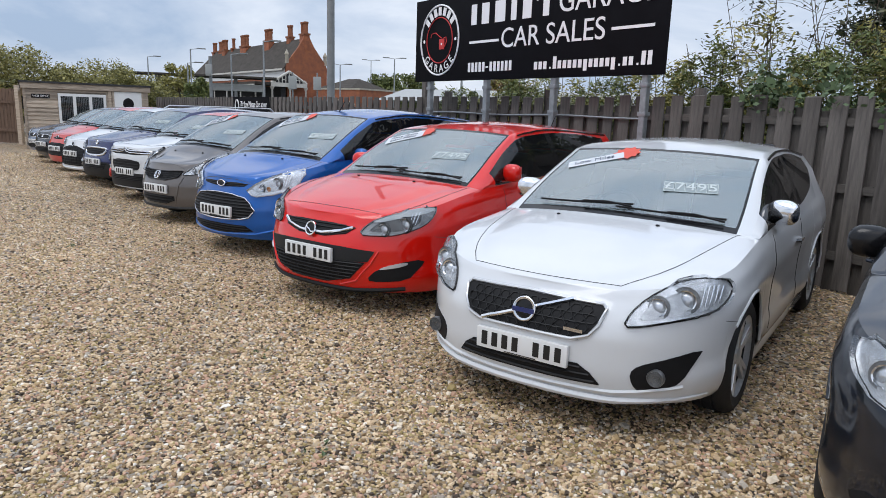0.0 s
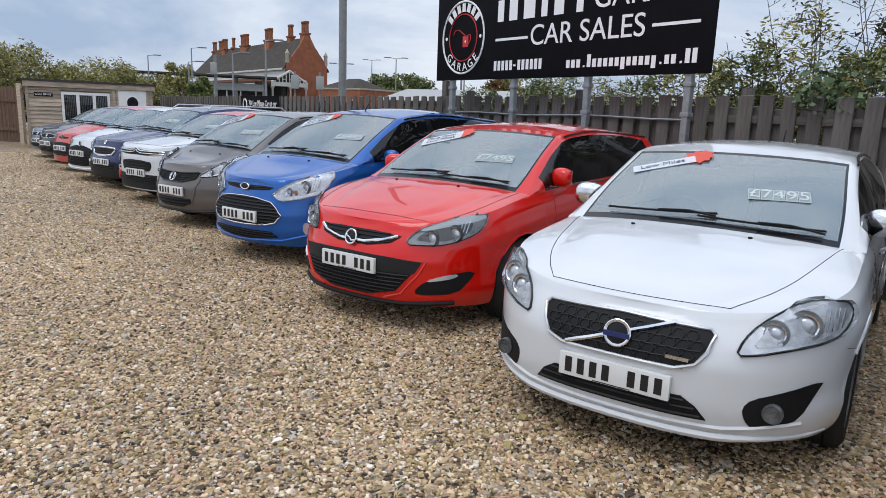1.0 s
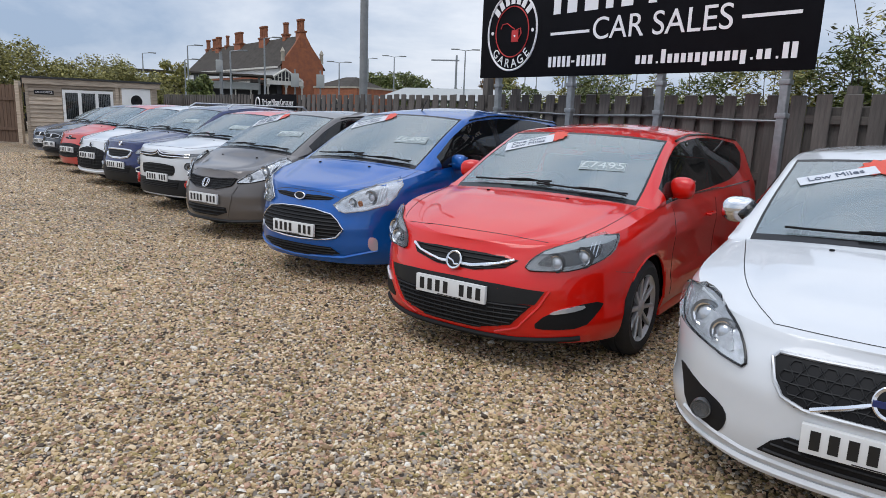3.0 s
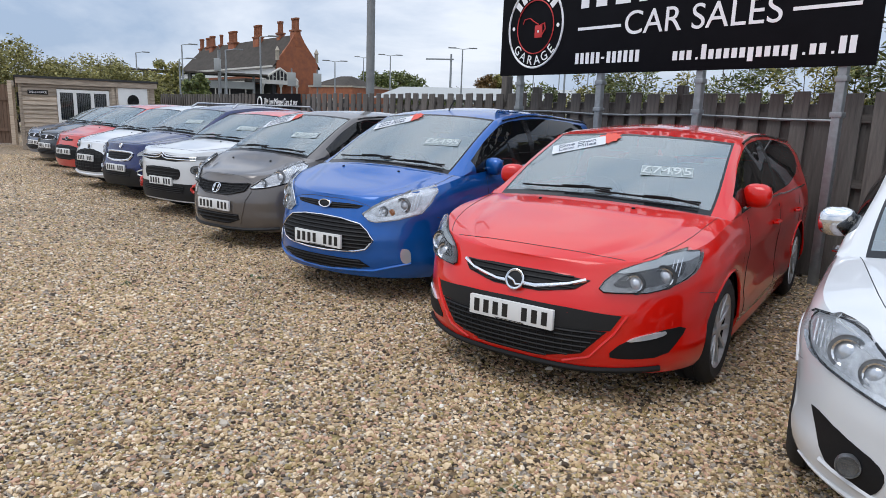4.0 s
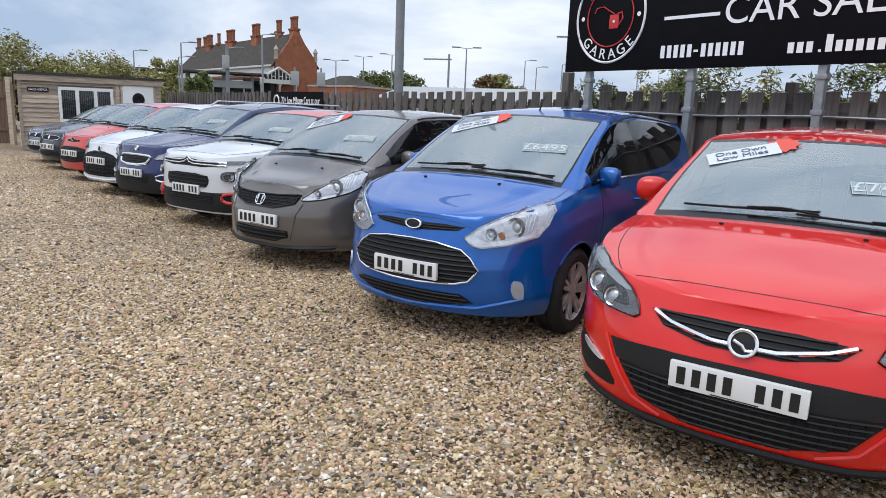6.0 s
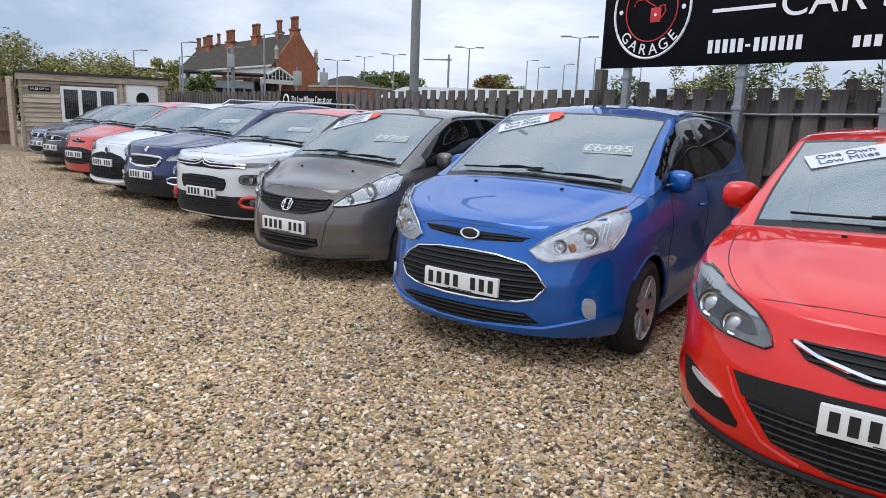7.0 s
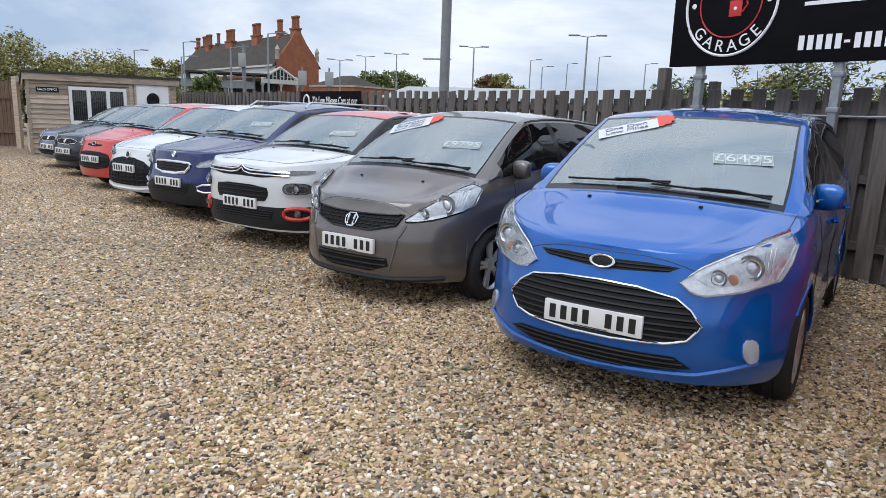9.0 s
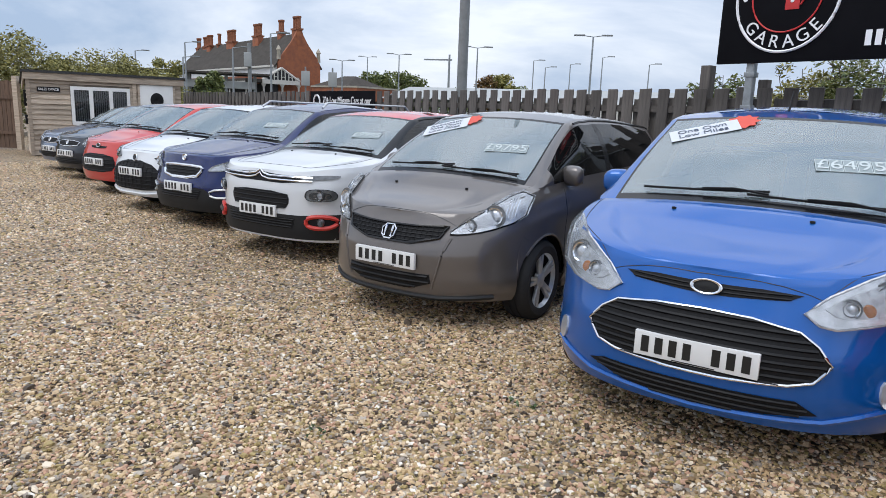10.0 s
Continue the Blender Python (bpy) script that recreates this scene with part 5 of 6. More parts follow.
def scatter_gravel(name, n, inside, size, seed, coarse=False):
    """Loose stones in a stretch of the yard, as one mesh."""
    rng = np.random.default_rng(seed)
    # a chipped pebble: broad lower ring, smaller top ring turned by an eighth
    low = [(math.cos(k * math.pi / 2), math.sin(k * math.pi / 2), -0.35) for k in range(4)]
    top = [(0.68 * math.cos((k + 0.5) * math.pi / 2), 0.68 * math.sin((k + 0.5) * math.pi / 2), 0.85) for k in range(4)]
    ico = np.array(low + top, float)
    tri = np.array([(0, 1, 4), (1, 2, 5), (2, 3, 6), (3, 0, 7), (4, 1, 5), (5, 2, 6), (6, 3, 7), (7, 0, 4), (4, 5, 6), (4, 6, 7)])
    if coarse:
        ico = np.array([(1, 0, -0.3), (-1, 0, -0.3), (0, 1, -0.3), (0, -1, -0.3), (0, 0, 1)], float)
        tri = np.array([(0, 2, 4), (2, 1, 4), (1, 3, 4), (3, 0, 4)])
    nv = len(ico)
    xy = inside(rng, n)
    n = len(xy)
    r = size * np.exp(rng.normal(0, 0.30, n))
    ax = np.stack([r * rng.uniform(0.8, 1.35, n), r * rng.uniform(0.6, 1.0, n), r * rng.uniform(0.35, 0.65, n)], 1)
    v = ico[None] * rng.uniform(0.70, 1.22, (n, nv, 1)) * ax[:, None]
    tilt, yaw = rng.normal(0, 0.35, n), rng.uniform(0, 6.283, n)
    ct, st = np.cos(tilt)[:, None], np.sin(tilt)[:, None]
    y, z = v[..., 1] * ct - v[..., 2] * st, v[..., 1] * st + v[..., 2] * ct
    cy, sy = np.cos(yaw)[:, None], np.sin(yaw)[:, None]
    x = v[..., 0]
    w = np.stack([x * cy - y * sy + xy[:, :1], x * sy + y * cy + xy[:, 1:], z + (ax[:, 2] * rng.uniform(0.1, 0.75, n))[:, None]], -1)
    faces = (tri[None] + nv * np.arange(n)[:, None, None]).reshape(-1, 3)
    me = bpy.data.meshes.new(name)
    me.vertices.add(n * nv)
    me.vertices.foreach_set("co", w.astype(np.float32).ravel())
    me.loops.add(faces.size)
    me.loops.foreach_set("vertex_index", faces.astype(np.int32).ravel())
    me.polygons.add(len(faces))
    me.polygons.foreach_set("loop_start", (3 * np.arange(len(faces))).astype(np.int32))
    me.update(calc_edges=True)
    me.shade_flat()
    me.materials.append(M_STONE)
    return tagged(new(name, me), "loose tan, brown and white gravel stones", "gravel", kind="stuff")


def strip(u0, u1, v0, v1):
    """A stretch of yard: u along the row of cars, v in front of it (metres from the line of bumpers)."""

    def inside(rng, n):
        u, v = rng.uniform(u0, u1, n), v0 + (v1 - v0) * rng.uniform(0, 1, n)
        return np.stack([-0.605 - 0.879 * u - 0.477 * v, 3.94 + 0.477 * u - 0.879 * v], 1)

    return inside


scatter_gravel("gravel", 205000, strip(-2.6, 8.0, -2.0, 2.6), 0.0100, 1)
scatter_gravel("gravel", 105000, strip(8.0, 22.0, -1.4, 5.0), 0.0130, 2, True)
scatter_gravel("gravel", 52000, strip(-2.6, 8.0, -5.6, -2.0), 0.0125, 3, True)

# ---------------------------------------------------------------- fence
fence = thing("fence", FENCE, "weathered grey timber hit-and-miss board fence", "fence", kind="structure")
random.seed(5)
X0, X1 = -26.0, 5.0
for z in (0.35, 1.0, 1.62):
    part("fence_rail", boxed(X0, X1, -0.02, 0.025, z - 0.04, z + 0.04), M_RAIL, fence, smooth=0)
boards = []
for k in range(6):
    bm = bmesh.new()
    w = 0.074 + 0.004 * (k % 3)
    vs = box(bm, -w, w, -0.011, 0.011, 0.04, 1.86)
    for v in vs:
        v.co.x += random.uniform(-0.004, 0.004)
        if v.co.z > 1:
            v.co.z += random.uniform(-0.008, 0.008)
    bmesh.ops.bevel(bm, geom=bm.edges[:], offset=0.003, segments=1, affect="EDGES")
    boards.append(finish(bm, "board", M_WOOD, 0))
x = X1
i = 0
while x > X0:
    for dx, yy in ((0.0, -0.034), (0.125, 0.038)):
        b = new("board", boards[random.randrange(6)])
        b.parent = fence
        b.matrix_local = pose(x + dx, yy, random.uniform(-0.015, 0.01) - (0.11 if dx else 0.0), 0, random.uniform(-0.5, 0.5), 0)
    x -= 0.25
for xx in [X1 - 2.0 - 2.4 * k for k in range(12)]:
    part("fence_post", boxed(xx - 0.05, xx + 0.05, 0.05, 0.15, 0, 1.95 if xx > -7.0 else 1.8, bevel=0.006), M_WOOD, fence)
part("fence_post", boxed(-7.35, -7.23, 0.06, 0.18, 0, 2.12, bevel=0.006), M_WOOD, fence)

# ---------------------------------------------------------------- large sign on posts
sign = thing("sales_sign", pose(-5.05, 11.07, 0, 0, 0, -27.3), "large black sign board with white lettering on steel posts", "sign")
SW, SZ, SY = 4.88, 2.085, -0.006
part("sign_panel", boxed(0, SW, 0, 0.022, SZ, SZ + 1.275, bevel=0.004), M_SIGN, sign, "black sign panel")
for xx in (0.36, 1.78, 3.15, 4.60):
    post = part("sign_post", boxed(xx - 0.04, xx + 0.04, 0.024, 0.10, 0, SZ + 1.2, bevel=0.006), M_STEEL, sign, "galvanised steel post")
    for zz in (1.62, 1.95):
        part("clamp", boxed(xx - 0.055, xx + 0.055, 0.015, 0.11, zz, zz + 0.05, bevel=0.005), M_STEEL, post)
for x0, w in ((1.41, 0.19), (1.64, 0.25), (1.92, 0.33), (2.28, 0.17), (2.50, 0.26), (2.80, 0.035), (2.90, 0.17)):
    part("name_bar", boxed(x0 + 0.15 * w, x0 + 0.80 * w, SY, SY + 0.005, SZ + (1.0 if w < 0.05 else 0.795), SZ + 1.085), M_LETTER, sign, smooth=0)
lettering("sign_word", "GARAGE", 0.41, M_LETTER, sign, pose(3.965, SY, SZ + 0.94), 0.003, 1.50)
lettering("sign_word", "CAR SALES", 0.38, M_LETTER, sign, pose(3.06, SY, SZ + 0.553), 0.003, 1.86)
for a, b in ((1.41, 2.07), (4.09, 4.70)):
    part("sign_rule", boxed(a, b, SY, SY + 0.005, SZ + 0.53, SZ + 0.565), M_LETTER, sign, smooth=0)
for k in range(12):
    if k != 5:
        part("number_bar", boxed(1.40 + 0.083 * k, 1.452 + 0.083 * k, SY, SY + 0.005, SZ + 0.12, SZ + 0.255), M_LETTER, sign, smooth=0)
    else:
        part("number_bar", boxed(1.395 + 0.083 * k, 1.445 + 0.083 * k, SY, SY + 0.005, SZ + 0.17, SZ + 0.195), M_LETTER, sign, smooth=0)
for k in range(22):
    hi = k in (4, 20, 21)
    if k in (3, 16, 19):
        part("address_bar", boxed(2.84 + 0.087 * k, 2.865 + 0.087 * k, SY, SY + 0.005, SZ + 0.115, SZ + 0.14), M_LETTER, sign, smooth=0)
    else:
        part("address_bar", boxed(2.815 + 0.087 * k, 2.873 + 0.087 * k, SY, SY + 0.005, SZ + (0.075 if k in (10, 15) else 0.115), SZ + (0.27 if hi else 0.215)), M_LETTER, sign, smooth=0)
cx, cz = 0.655, SZ + 0.63
part("logo_ring", tube([(cx + 0.495 * math.cos(t * math.pi / 32), SY, cz + 0.53 * math.sin(t * math.pi / 32)) for t in range(64)], 0.015, 6, True), M_LETTER, sign, "white ring of the plain roundel")
part("logo_ring", tube([(cx + 0.335 * math.cos(t * math.pi / 32), SY, cz + 0.345 * math.sin(t * math.pi / 32)) for t in range(64)], 0.008, 6, True), M_RED, sign, "red inner ring")
for k in range(7):
    a0 = 140 - 16.5 * k
    a = radians(a0)
    part("logo_bar", boxed(-0.038, 0.038, 0, 0.005, -0.062, 0.062), M_LETTER, sign, smooth=0).matrix_local = pose(cx + 0.42 * math.cos(a), SY, cz + 0.44 * math.sin(a), 0, 90 - a0, 0)
for k, ch in enumerate("GARAGE"):
    a0 = 222 + 19 * k
    a = radians(a0)
    lettering("logo_letter", ch, 0.17, M_LETTER, sign, pose(cx + 0.42 * math.cos(a), SY, cz + 0.44 * math.sin(a), 0, 270 - a0, 0), 0.003)
for sx in (-1, 1):
    part("logo_dot", lathe([(0, 0.027), (-0.004, 0.0005)], 12, "y"), M_LETTER, sign).location = (cx + sx * 0.41, SY, cz)
can = part("logo_can", boxed(cx - 0.005, cx + 0.13, SY, SY + 0.005, cz - 0.14, cz + 0.02, bevel=0.002), M_RED, sign, "red oil can")
part("logo_spot", lathe([(0, 0.018), (-0.004, 0.0005)], 10, "y"), M_LETTER, can).location = (cx + 0.06, SY - 0.002, cz - 0.06)
part("logo_nozzle", tube([(cx + 0.06, SY, cz + 0.03), (cx - 0.02, SY, cz + 0.07), (cx - 0.10, SY, cz + 0.12), (cx - 0.20, SY, cz + 0.11), (cx - 0.23, SY, cz + 0.05)], 0.007, 5), M_RED, sign)
part("logo_handle", tube([(cx + 0.10, SY, cz + 0.02), (cx + 0.17, SY, cz + 0.04), (cx + 0.19, SY, cz - 0.03), (cx + 0.14, SY, cz - 0.10)], 0.010, 5), M_RED, sign)

# banner on the fence
banner = thing("banner", FENCE, "black banner with white lettering fixed to the fence", "banner")
part("banner_sheet", boxed(-16.77, -14.09, -0.09, -0.08, 1.28, 1.86), M_SIGN, banner)
lettering("banner_line", "70+ Low Mileage Cars at our", 0.22, M_LETTER, banner, pose(-15.2, -0.095, 1.66), 0.003, 1.95)
part("logo_ring", tube([(-16.45 + 0.14 * math.cos(t * math.pi / 12), -0.095, 1.62 + 0.16 * math.sin(t * math.pi / 12)) for t in range(24)], 0.02, 5, True), M_LETTER, banner)

# tall pole behind the fence
pole = thing("utility_pole", pose(-9.62, 15.16, 0), "tall plain grey pole behind the fence", "pole")
part("pole", lathe([(0, 0.10), (4, 0.092), (9, 0.08), (9.02, 0.0005)], 20, "z"), M_POLE, pole)

# ---------------------------------------------------------------- sales office
# front wall runs from its near corner (-21.7, 15.15) to (-19.6, 18.3)
OFFICE = pose(-21.7, 15.15, 0, 0, 0, 56.3) @ Matrix.Diagonal((0.793, 0.85, 0.906, 1))
office = thing("sales_office", OFFICE, "low timber-clad sales office with felt roof and white windows", "shed")
OW, OD = 4.73, 2.9


def lean_to(bm):
    """Lowers what stands behind the front wall to the fall of the roof."""
    for v in bm.verts:
        if v.co.z > 2.0:
            v.co.z -= 0.095 * max(0.0, v.co.y)
    return bm


part("wall", lean_to(boxed(0.03, OW - 0.03, 0.03, OD, 0, 2.24)), M_CLAD, office)
for k in range(15):
    z = 0.04 + 0.146 * k
    spans = [(0.0, 1.20), (3.04, 3.28), (4.52, OW)] if 0.85 < z < 2.0 else [(0.0, 3.28), (4.52, OW)]
    for a, b in spans:
        p = part("cladding_board", prism([(a, z), (b, z), (b, z + 0.15), (a, z + 0.15)], -0.05, 0.02), M_CLAD, office, smooth=0)
        for v in p.data.vertices:
            if v.co.z > z + 0.1 and v.co.y < 0:
                v.co.y += 0.04
    p = part("cladding_board", boxed(-0.05, 0.02, 0.0, OD, z, z + 0.15), M_CLAD, office, smooth=0)
    for v in p.data.vertices:
        if v.co.z > z + 0.1 and v.co.x < 0:
            v.co.x += 0.04
for xx in (0.0, 3.18):
    part("corner_board", boxed(xx - 0.05, xx + 0.06, -0.055, -0.03, 0, 2.2), M_CLAD, office)
part("fascia", boxed(-0.12, OW + 0.1, -0.11, -0.07, 2.18, 2.37), M_CLAD, office)
part("fascia", lean_to(boxed(-0.12, -0.08, -0.07, OD + 0.05, 2.18, 2.37)), M_CLAD, office)
part("roof", lean_to(boxed(-0.17, OW + 0.15, -0.15, OD + 0.1, 2.37, 2.44)), M_FELT, office, "black felt roof")
win = part("window", boxed(1.21, 3.03, -0.03, 0.05, 0.92, 2.03), M_DARKVOID, office, "white framed window with blinds")
for a, b in ((1.21, 1.31), (1.76, 1.88), (2.37, 2.49), (2.93, 3.03)):
    part("window_frame", boxed(a, b, -0.09, -0.03, 0.92, 2.03), M_WHITE, win)
for a, b in ((0.92, 1.02), (1.93, 2.03)):
    part("window_frame", boxed(1.21, 3.03, -0.088, -0.03, a, b), M_WHITE, win)
part("pane", boxed(1.27, 2.97, -0.055, -0.051, 0.98, 1.97), M_PANE, win)
for k in range(26):
    xx = 1.30 + 0.064 * k
    part("blind_slat", boxed(xx, xx + 0.035, -0.046, -0.04, 1.0, 1.95), M_CURTAIN, win)
door = part("door", boxed(3.36, 4.46, -0.055, 0.02, 0.05, 2.17, bevel=0.01), M_WHITE, office, "white door with a dark wheel ornament")
part("door_frame", boxed(3.29, 3.36, -0.065, 0.02, 0.0, 2.18), M_CLAD, office)
part("door_frame", boxed(4.46, 4.53, -0.065, 0.02, 0.0, 2.18), M_CLAD, office)
orn = part("wheel_ornament", lathe([(-0.06, 0.0005), (-0.09, 0.06), (-0.10, 0.17), (-0.08, 0.22), (-0.055, 0.21)], 24, "y"), M_BLACK, door)
orn.location = (3.91, 0, 1.72)
nb = part("name_board", boxed(0.25, 0.92, -0.055, -0.035, 1.84, 1.98), M_BLACK, office, "small black name board")
lettering("name_words", "SALES OFFICE", 0.095, M_LETTER, nb, pose(0.585, -0.06, 1.91), 0.002, 0.58)
for zz, hh in ((1.65, 0.24), (1.02, 0.14)):
    part("wall_ornament", boxed(-0.11, -0.03, 1.0, 1.3, zz - hh, zz + hh, bevel=0.02), M_BLACK, office, "dark ornament on the side wall")
GATE = pose(-23.85, 16.4, 0, 0, 0, 203)
gate = thing("gate", GATE, "dark brown timber gate beside the office", "gate")
for k in range(30):
    part("gate_board", boxed(0.15 + 0.125 * k, 0.265 + 0.125 * k, 0.0, 0.03, 0.05, 1.95 + 0.02 * (k % 2)), M_BROWN, gate, smooth=0)
part("gate_post", boxed(0.0, 0.14, -0.05, 0.1, 0, 2.1), M_CLAD, gate)
for z in (0.5, 1.5):
    part("gate_rail", boxed(0.1, 3.9, 0.03, 0.08, z - 0.05, z + 0.05), M_BROWN, gate)

# ---------------------------------------------------------------- railway station beyond the fence


def bearing(bx, by, d):
    """A place d metres off along a level bearing from the yard."""
    return (-4.72 + bx * d, 3.2 + by * d)


STATION = pose(-71.7, 96.3, 0, 0, 0, -27.3) @ pose(0.6, -3.7, 0)
station = thing("station_building", STATION, "Victorian red-brick railway station with slate roof and tall chimneys", "building")
# x runs from the gable (0) back along the ridge (negative), y across, z up
BL, BW, EV, RG = 48.0, 7.4, 8.4, 13.3
bm = bmesh.new()
prism([(0, 0), (BL, 0), (BL, EV), (0, EV)], 0, BW, bm)
part("wall", bm, M_BRICK, station, "red brick wall", 0).matrix_local = pose(-BL, 0, 0)
gb = prism([(0, 0), (BW, 0), (BW, EV + 0.2), (BW - 0.35, EV + 0.9), (BW / 2 + 1.4, RG - 1.5), (BW / 2 + 0.6, RG - 0.1), (BW / 2 + 0.45, RG + 0.5), (BW / 2 - 0.45, RG + 0.5), (BW / 2 - 0.6, RG - 0.1), (BW / 2 - 1.4, RG - 1.5), (0.35, EV + 0.9), (0, EV + 0.2)], -0.25, 0.25)
part("gable", gb, M_BRICK, station, "stepped brick gable", 0).matrix_local = pose(0, 0, 0, 0, 0, 90)
for sy in (0, 1):
    bm = bmesh.new()
    ya, yb = (-0.5, BW / 2) if sy == 0 else (BW + 0.5, BW / 2)
    vs = [bm.verts.new(p) for p in ((-BL, ya, EV - 0.3), (0, ya, EV - 0.3), (0, yb, RG), (-BL + 3.5, yb, RG))]
    bm.faces.new(vs)
    r = bmesh.ops.extrude_face_region(bm, geom=bm.faces[:])
    bmesh.ops.translate(bm, vec=(0, 0, -0.2), verts=[v for v in r["geom"] if isinstance(v, bmesh.types.BMVert)])
    part("roof", bm, M_SLATE, station, "grey slate roof slope", 0)
part("eaves_board", boxed(-BL, -0.3, -0.62, -0.5, EV - 0.55, EV - 0.25), M_CREAM, station)
part("wall_band", boxed(-BL, -0.3, -0.08, -0.02, EV - 1.7, EV - 0.2), M_WHITE, station, "white painted wall band")


def stack(x, y, z0, z1, pots, ph, w=0.9):
    st = part("chimney", boxed(x - w * pots / 3, x + w * pots / 3, y - 0.5, y + 0.5, z0, z1, bevel=0.04), M_BRICK, station, "brick chimney stack")
    part("chimney_cap", boxed(x - w * pots / 3 - 0.12, x + w * pots / 3 + 0.12, y - 0.62, y + 0.62, z1 - 0.02, z1 + 0.25), M_POT, st)
    for k in range(pots):
        px = x + (k - (pots - 1) / 2) * 0.66
        pt = lathe([(z1 + 0.2, 0.40), (z1 + 0.45, 0.33), (z1 + ph - 0.4, 0.32), (z1 + ph - 0.25, 0.42), (z1 + ph, 0.42), (z1 + ph, 0.2)], 8, "z")
        ob = part("chimney_pot", pt, M_POT, st, "tall octagonal terracotta pot", 20)
        ob.location = (px, y, 0)


for x, y, z0, z1, n, ph in ((-0.6, BW / 2, RG - 2, RG + 0.5, 3, 2.1), (-6.2, BW / 2, RG - 1, RG + 0.4, 2, 2.1), (-14.2, BW / 2 - 0.6, RG - 3, RG + 0.2, 4, 2.2), (-16.8, BW / 2 + 0.8, RG - 3, RG + 0.1, 2, 2.2), (-26.2, BW / 2 - 0.5, RG - 3, RG - 0.1, 5, 2.3), (-33.6, BW / 2, RG - 2, RG - 0.1, 1, 2.2), (-37.2, BW / 2 - 0.5, RG - 3, RG - 0.2, 3, 2.2), (-40.5, BW / 2, RG - 3, RG - 0.2, 4, 2.1), (-45.0, BW / 2, RG - 3, RG - 0.3, 2, 2.2)):
    stack(x, y, z0, z1, n, ph)
for y, z in ((0.2, EV + 0.6), (BW - 0.2, EV + 0.6)):
    part("finial", lathe([(z, 0.35), (z + 1.3, 0.3), (z + 1.5, 0.42), (z + 2.2, 0.05)], 8, "z"), M_STONEWORK, station).location = (0.0, y, 0)
# platform canopy with glazed gable end
part("canopy_roof", boxed(-BL - 4, 1.5, -6.0, -0.4, 5.3, 5.75), M_SLATE, station, "dark canopy roof")
# dark solid box stands in for the shade under the canopy
part("canopy_shade", boxed(-BL - 4, 1.2, -1.4, -0.6, 0.5, 5.2), M_DARKVOID, station)
part("canopy_valance", boxed(-BL - 4, 1.5, -6.1, -6.0, 4.9, 5.35), M_CREAM, station)
GABLE = pose(1.6, 0, 0, 0, 0, 90)
cg = part("canopy_gable", prism([(-3.1, 5.7), (2.8, 5.7), (-0.15, 7.45)], -0.05, 0.05), M_DARKVOID, station, "glazed cream canopy gable", 0)
cg.matrix_local = GABLE
part("tie_beam", boxed(-3.3, 3.0, -0.16, 0.10, 5.1, 5.75), M_CREAM, cg)
for end in (-3.3, 3.0):
    part("rafter", tube([(end, 0, 5.7), (-0.15, 0, 7.6)], 0.2, 6), M_CREAM, cg)
for k in range(9):
    x = -2.6 + 0.61 * k
    part("mullion", boxed(x - 0.07, x + 0.07, -0.12, 0.0, 5.7, 7.5 - 0.62 * abs(x + 0.15)), M_CREAM, cg)
for k in range(5):
    part("arch_head", tube([(-2.3 + 1.22 * k + 0.3 * math.cos(a * math.pi / 6), -0.1, 5.95 + 0.3 * math.sin(a * math.pi / 6)) for a in range(7)], 0.06, 5), M_CREAM, cg)
part("canopy_end", boxed(-2.5, 1.4, -3.2, 2.8, 5.4, 5.7), M_SLATE, station)
for y in (-3.1, 0.0, 2.8):
    part("canopy_post", lathe([(0, 0.2), (4.6, 0.16), (5.1, 0.42)], 8, "z"), M_CREAM, station).location = (1.6, y, 0)
for k in range(9):
    part("canopy_post", lathe([(0, 0.14), (5.0, 0.12)], 8, "z"), M_CREAM, station).location = (1.3 - 6.5 * k, -5.8, 0)

# lower wing
AX, AY = -66.0, 92.0
wing = thing("station_annexe", pose(AX, AY, 0, 0, 0, -12) @ pose(8.0, 0, 0), "single-storey brick annexe with arched windows and slate roof", "building")
part("wall", boxed(-8, 1.5, 0, 9, 0, 4.9), M_BRICK, wing, "red brick wall", 0)
part("parapet", boxed(-8.1, 1.6, -0.1, 9.1, 4.8, 5.05), M_STONEWORK, wing)
bm = bmesh.new()
vs = [bm.verts.new(p) for p in ((-8, 0, 5.05), (-0.5, 0, 5.05), (-0.5, 9, 5.05), (-8, 9, 5.05), (-5.5, 4.5, 6.7), (-3, 4.5, 6.7))]
for f in ((0, 1, 5, 4), (1, 2, 5), (2, 3, 4, 5), (3, 0, 4)):
    bm.faces.new([vs[k] for k in f])
part("roof", bm, M_SLATE, wing, "", 0)
for k in range(3):
    x = -6.0 + 2.9 * k
    arch = [(x - 0.7, 1.0), (x + 0.7, 1.0), (x + 0.7, 2.6), (x + 0.45, 3.1), (x, 3.35), (x - 0.45, 3.1), (x - 0.7, 2.6)]
    w = part("window", prism(arch, -0.08, 0.02), M_STONEWORK, wing, "pale stone arched window", 0)
    part("pane", prism([(a * 0.8 + x * 0.2, b * 0.86 + 0.3) for a, b in arch], -0.1, -0.07), M_DARKVOID, w, smooth=0)


# ---------------------------------------------------------------- lamps and masts in the distance


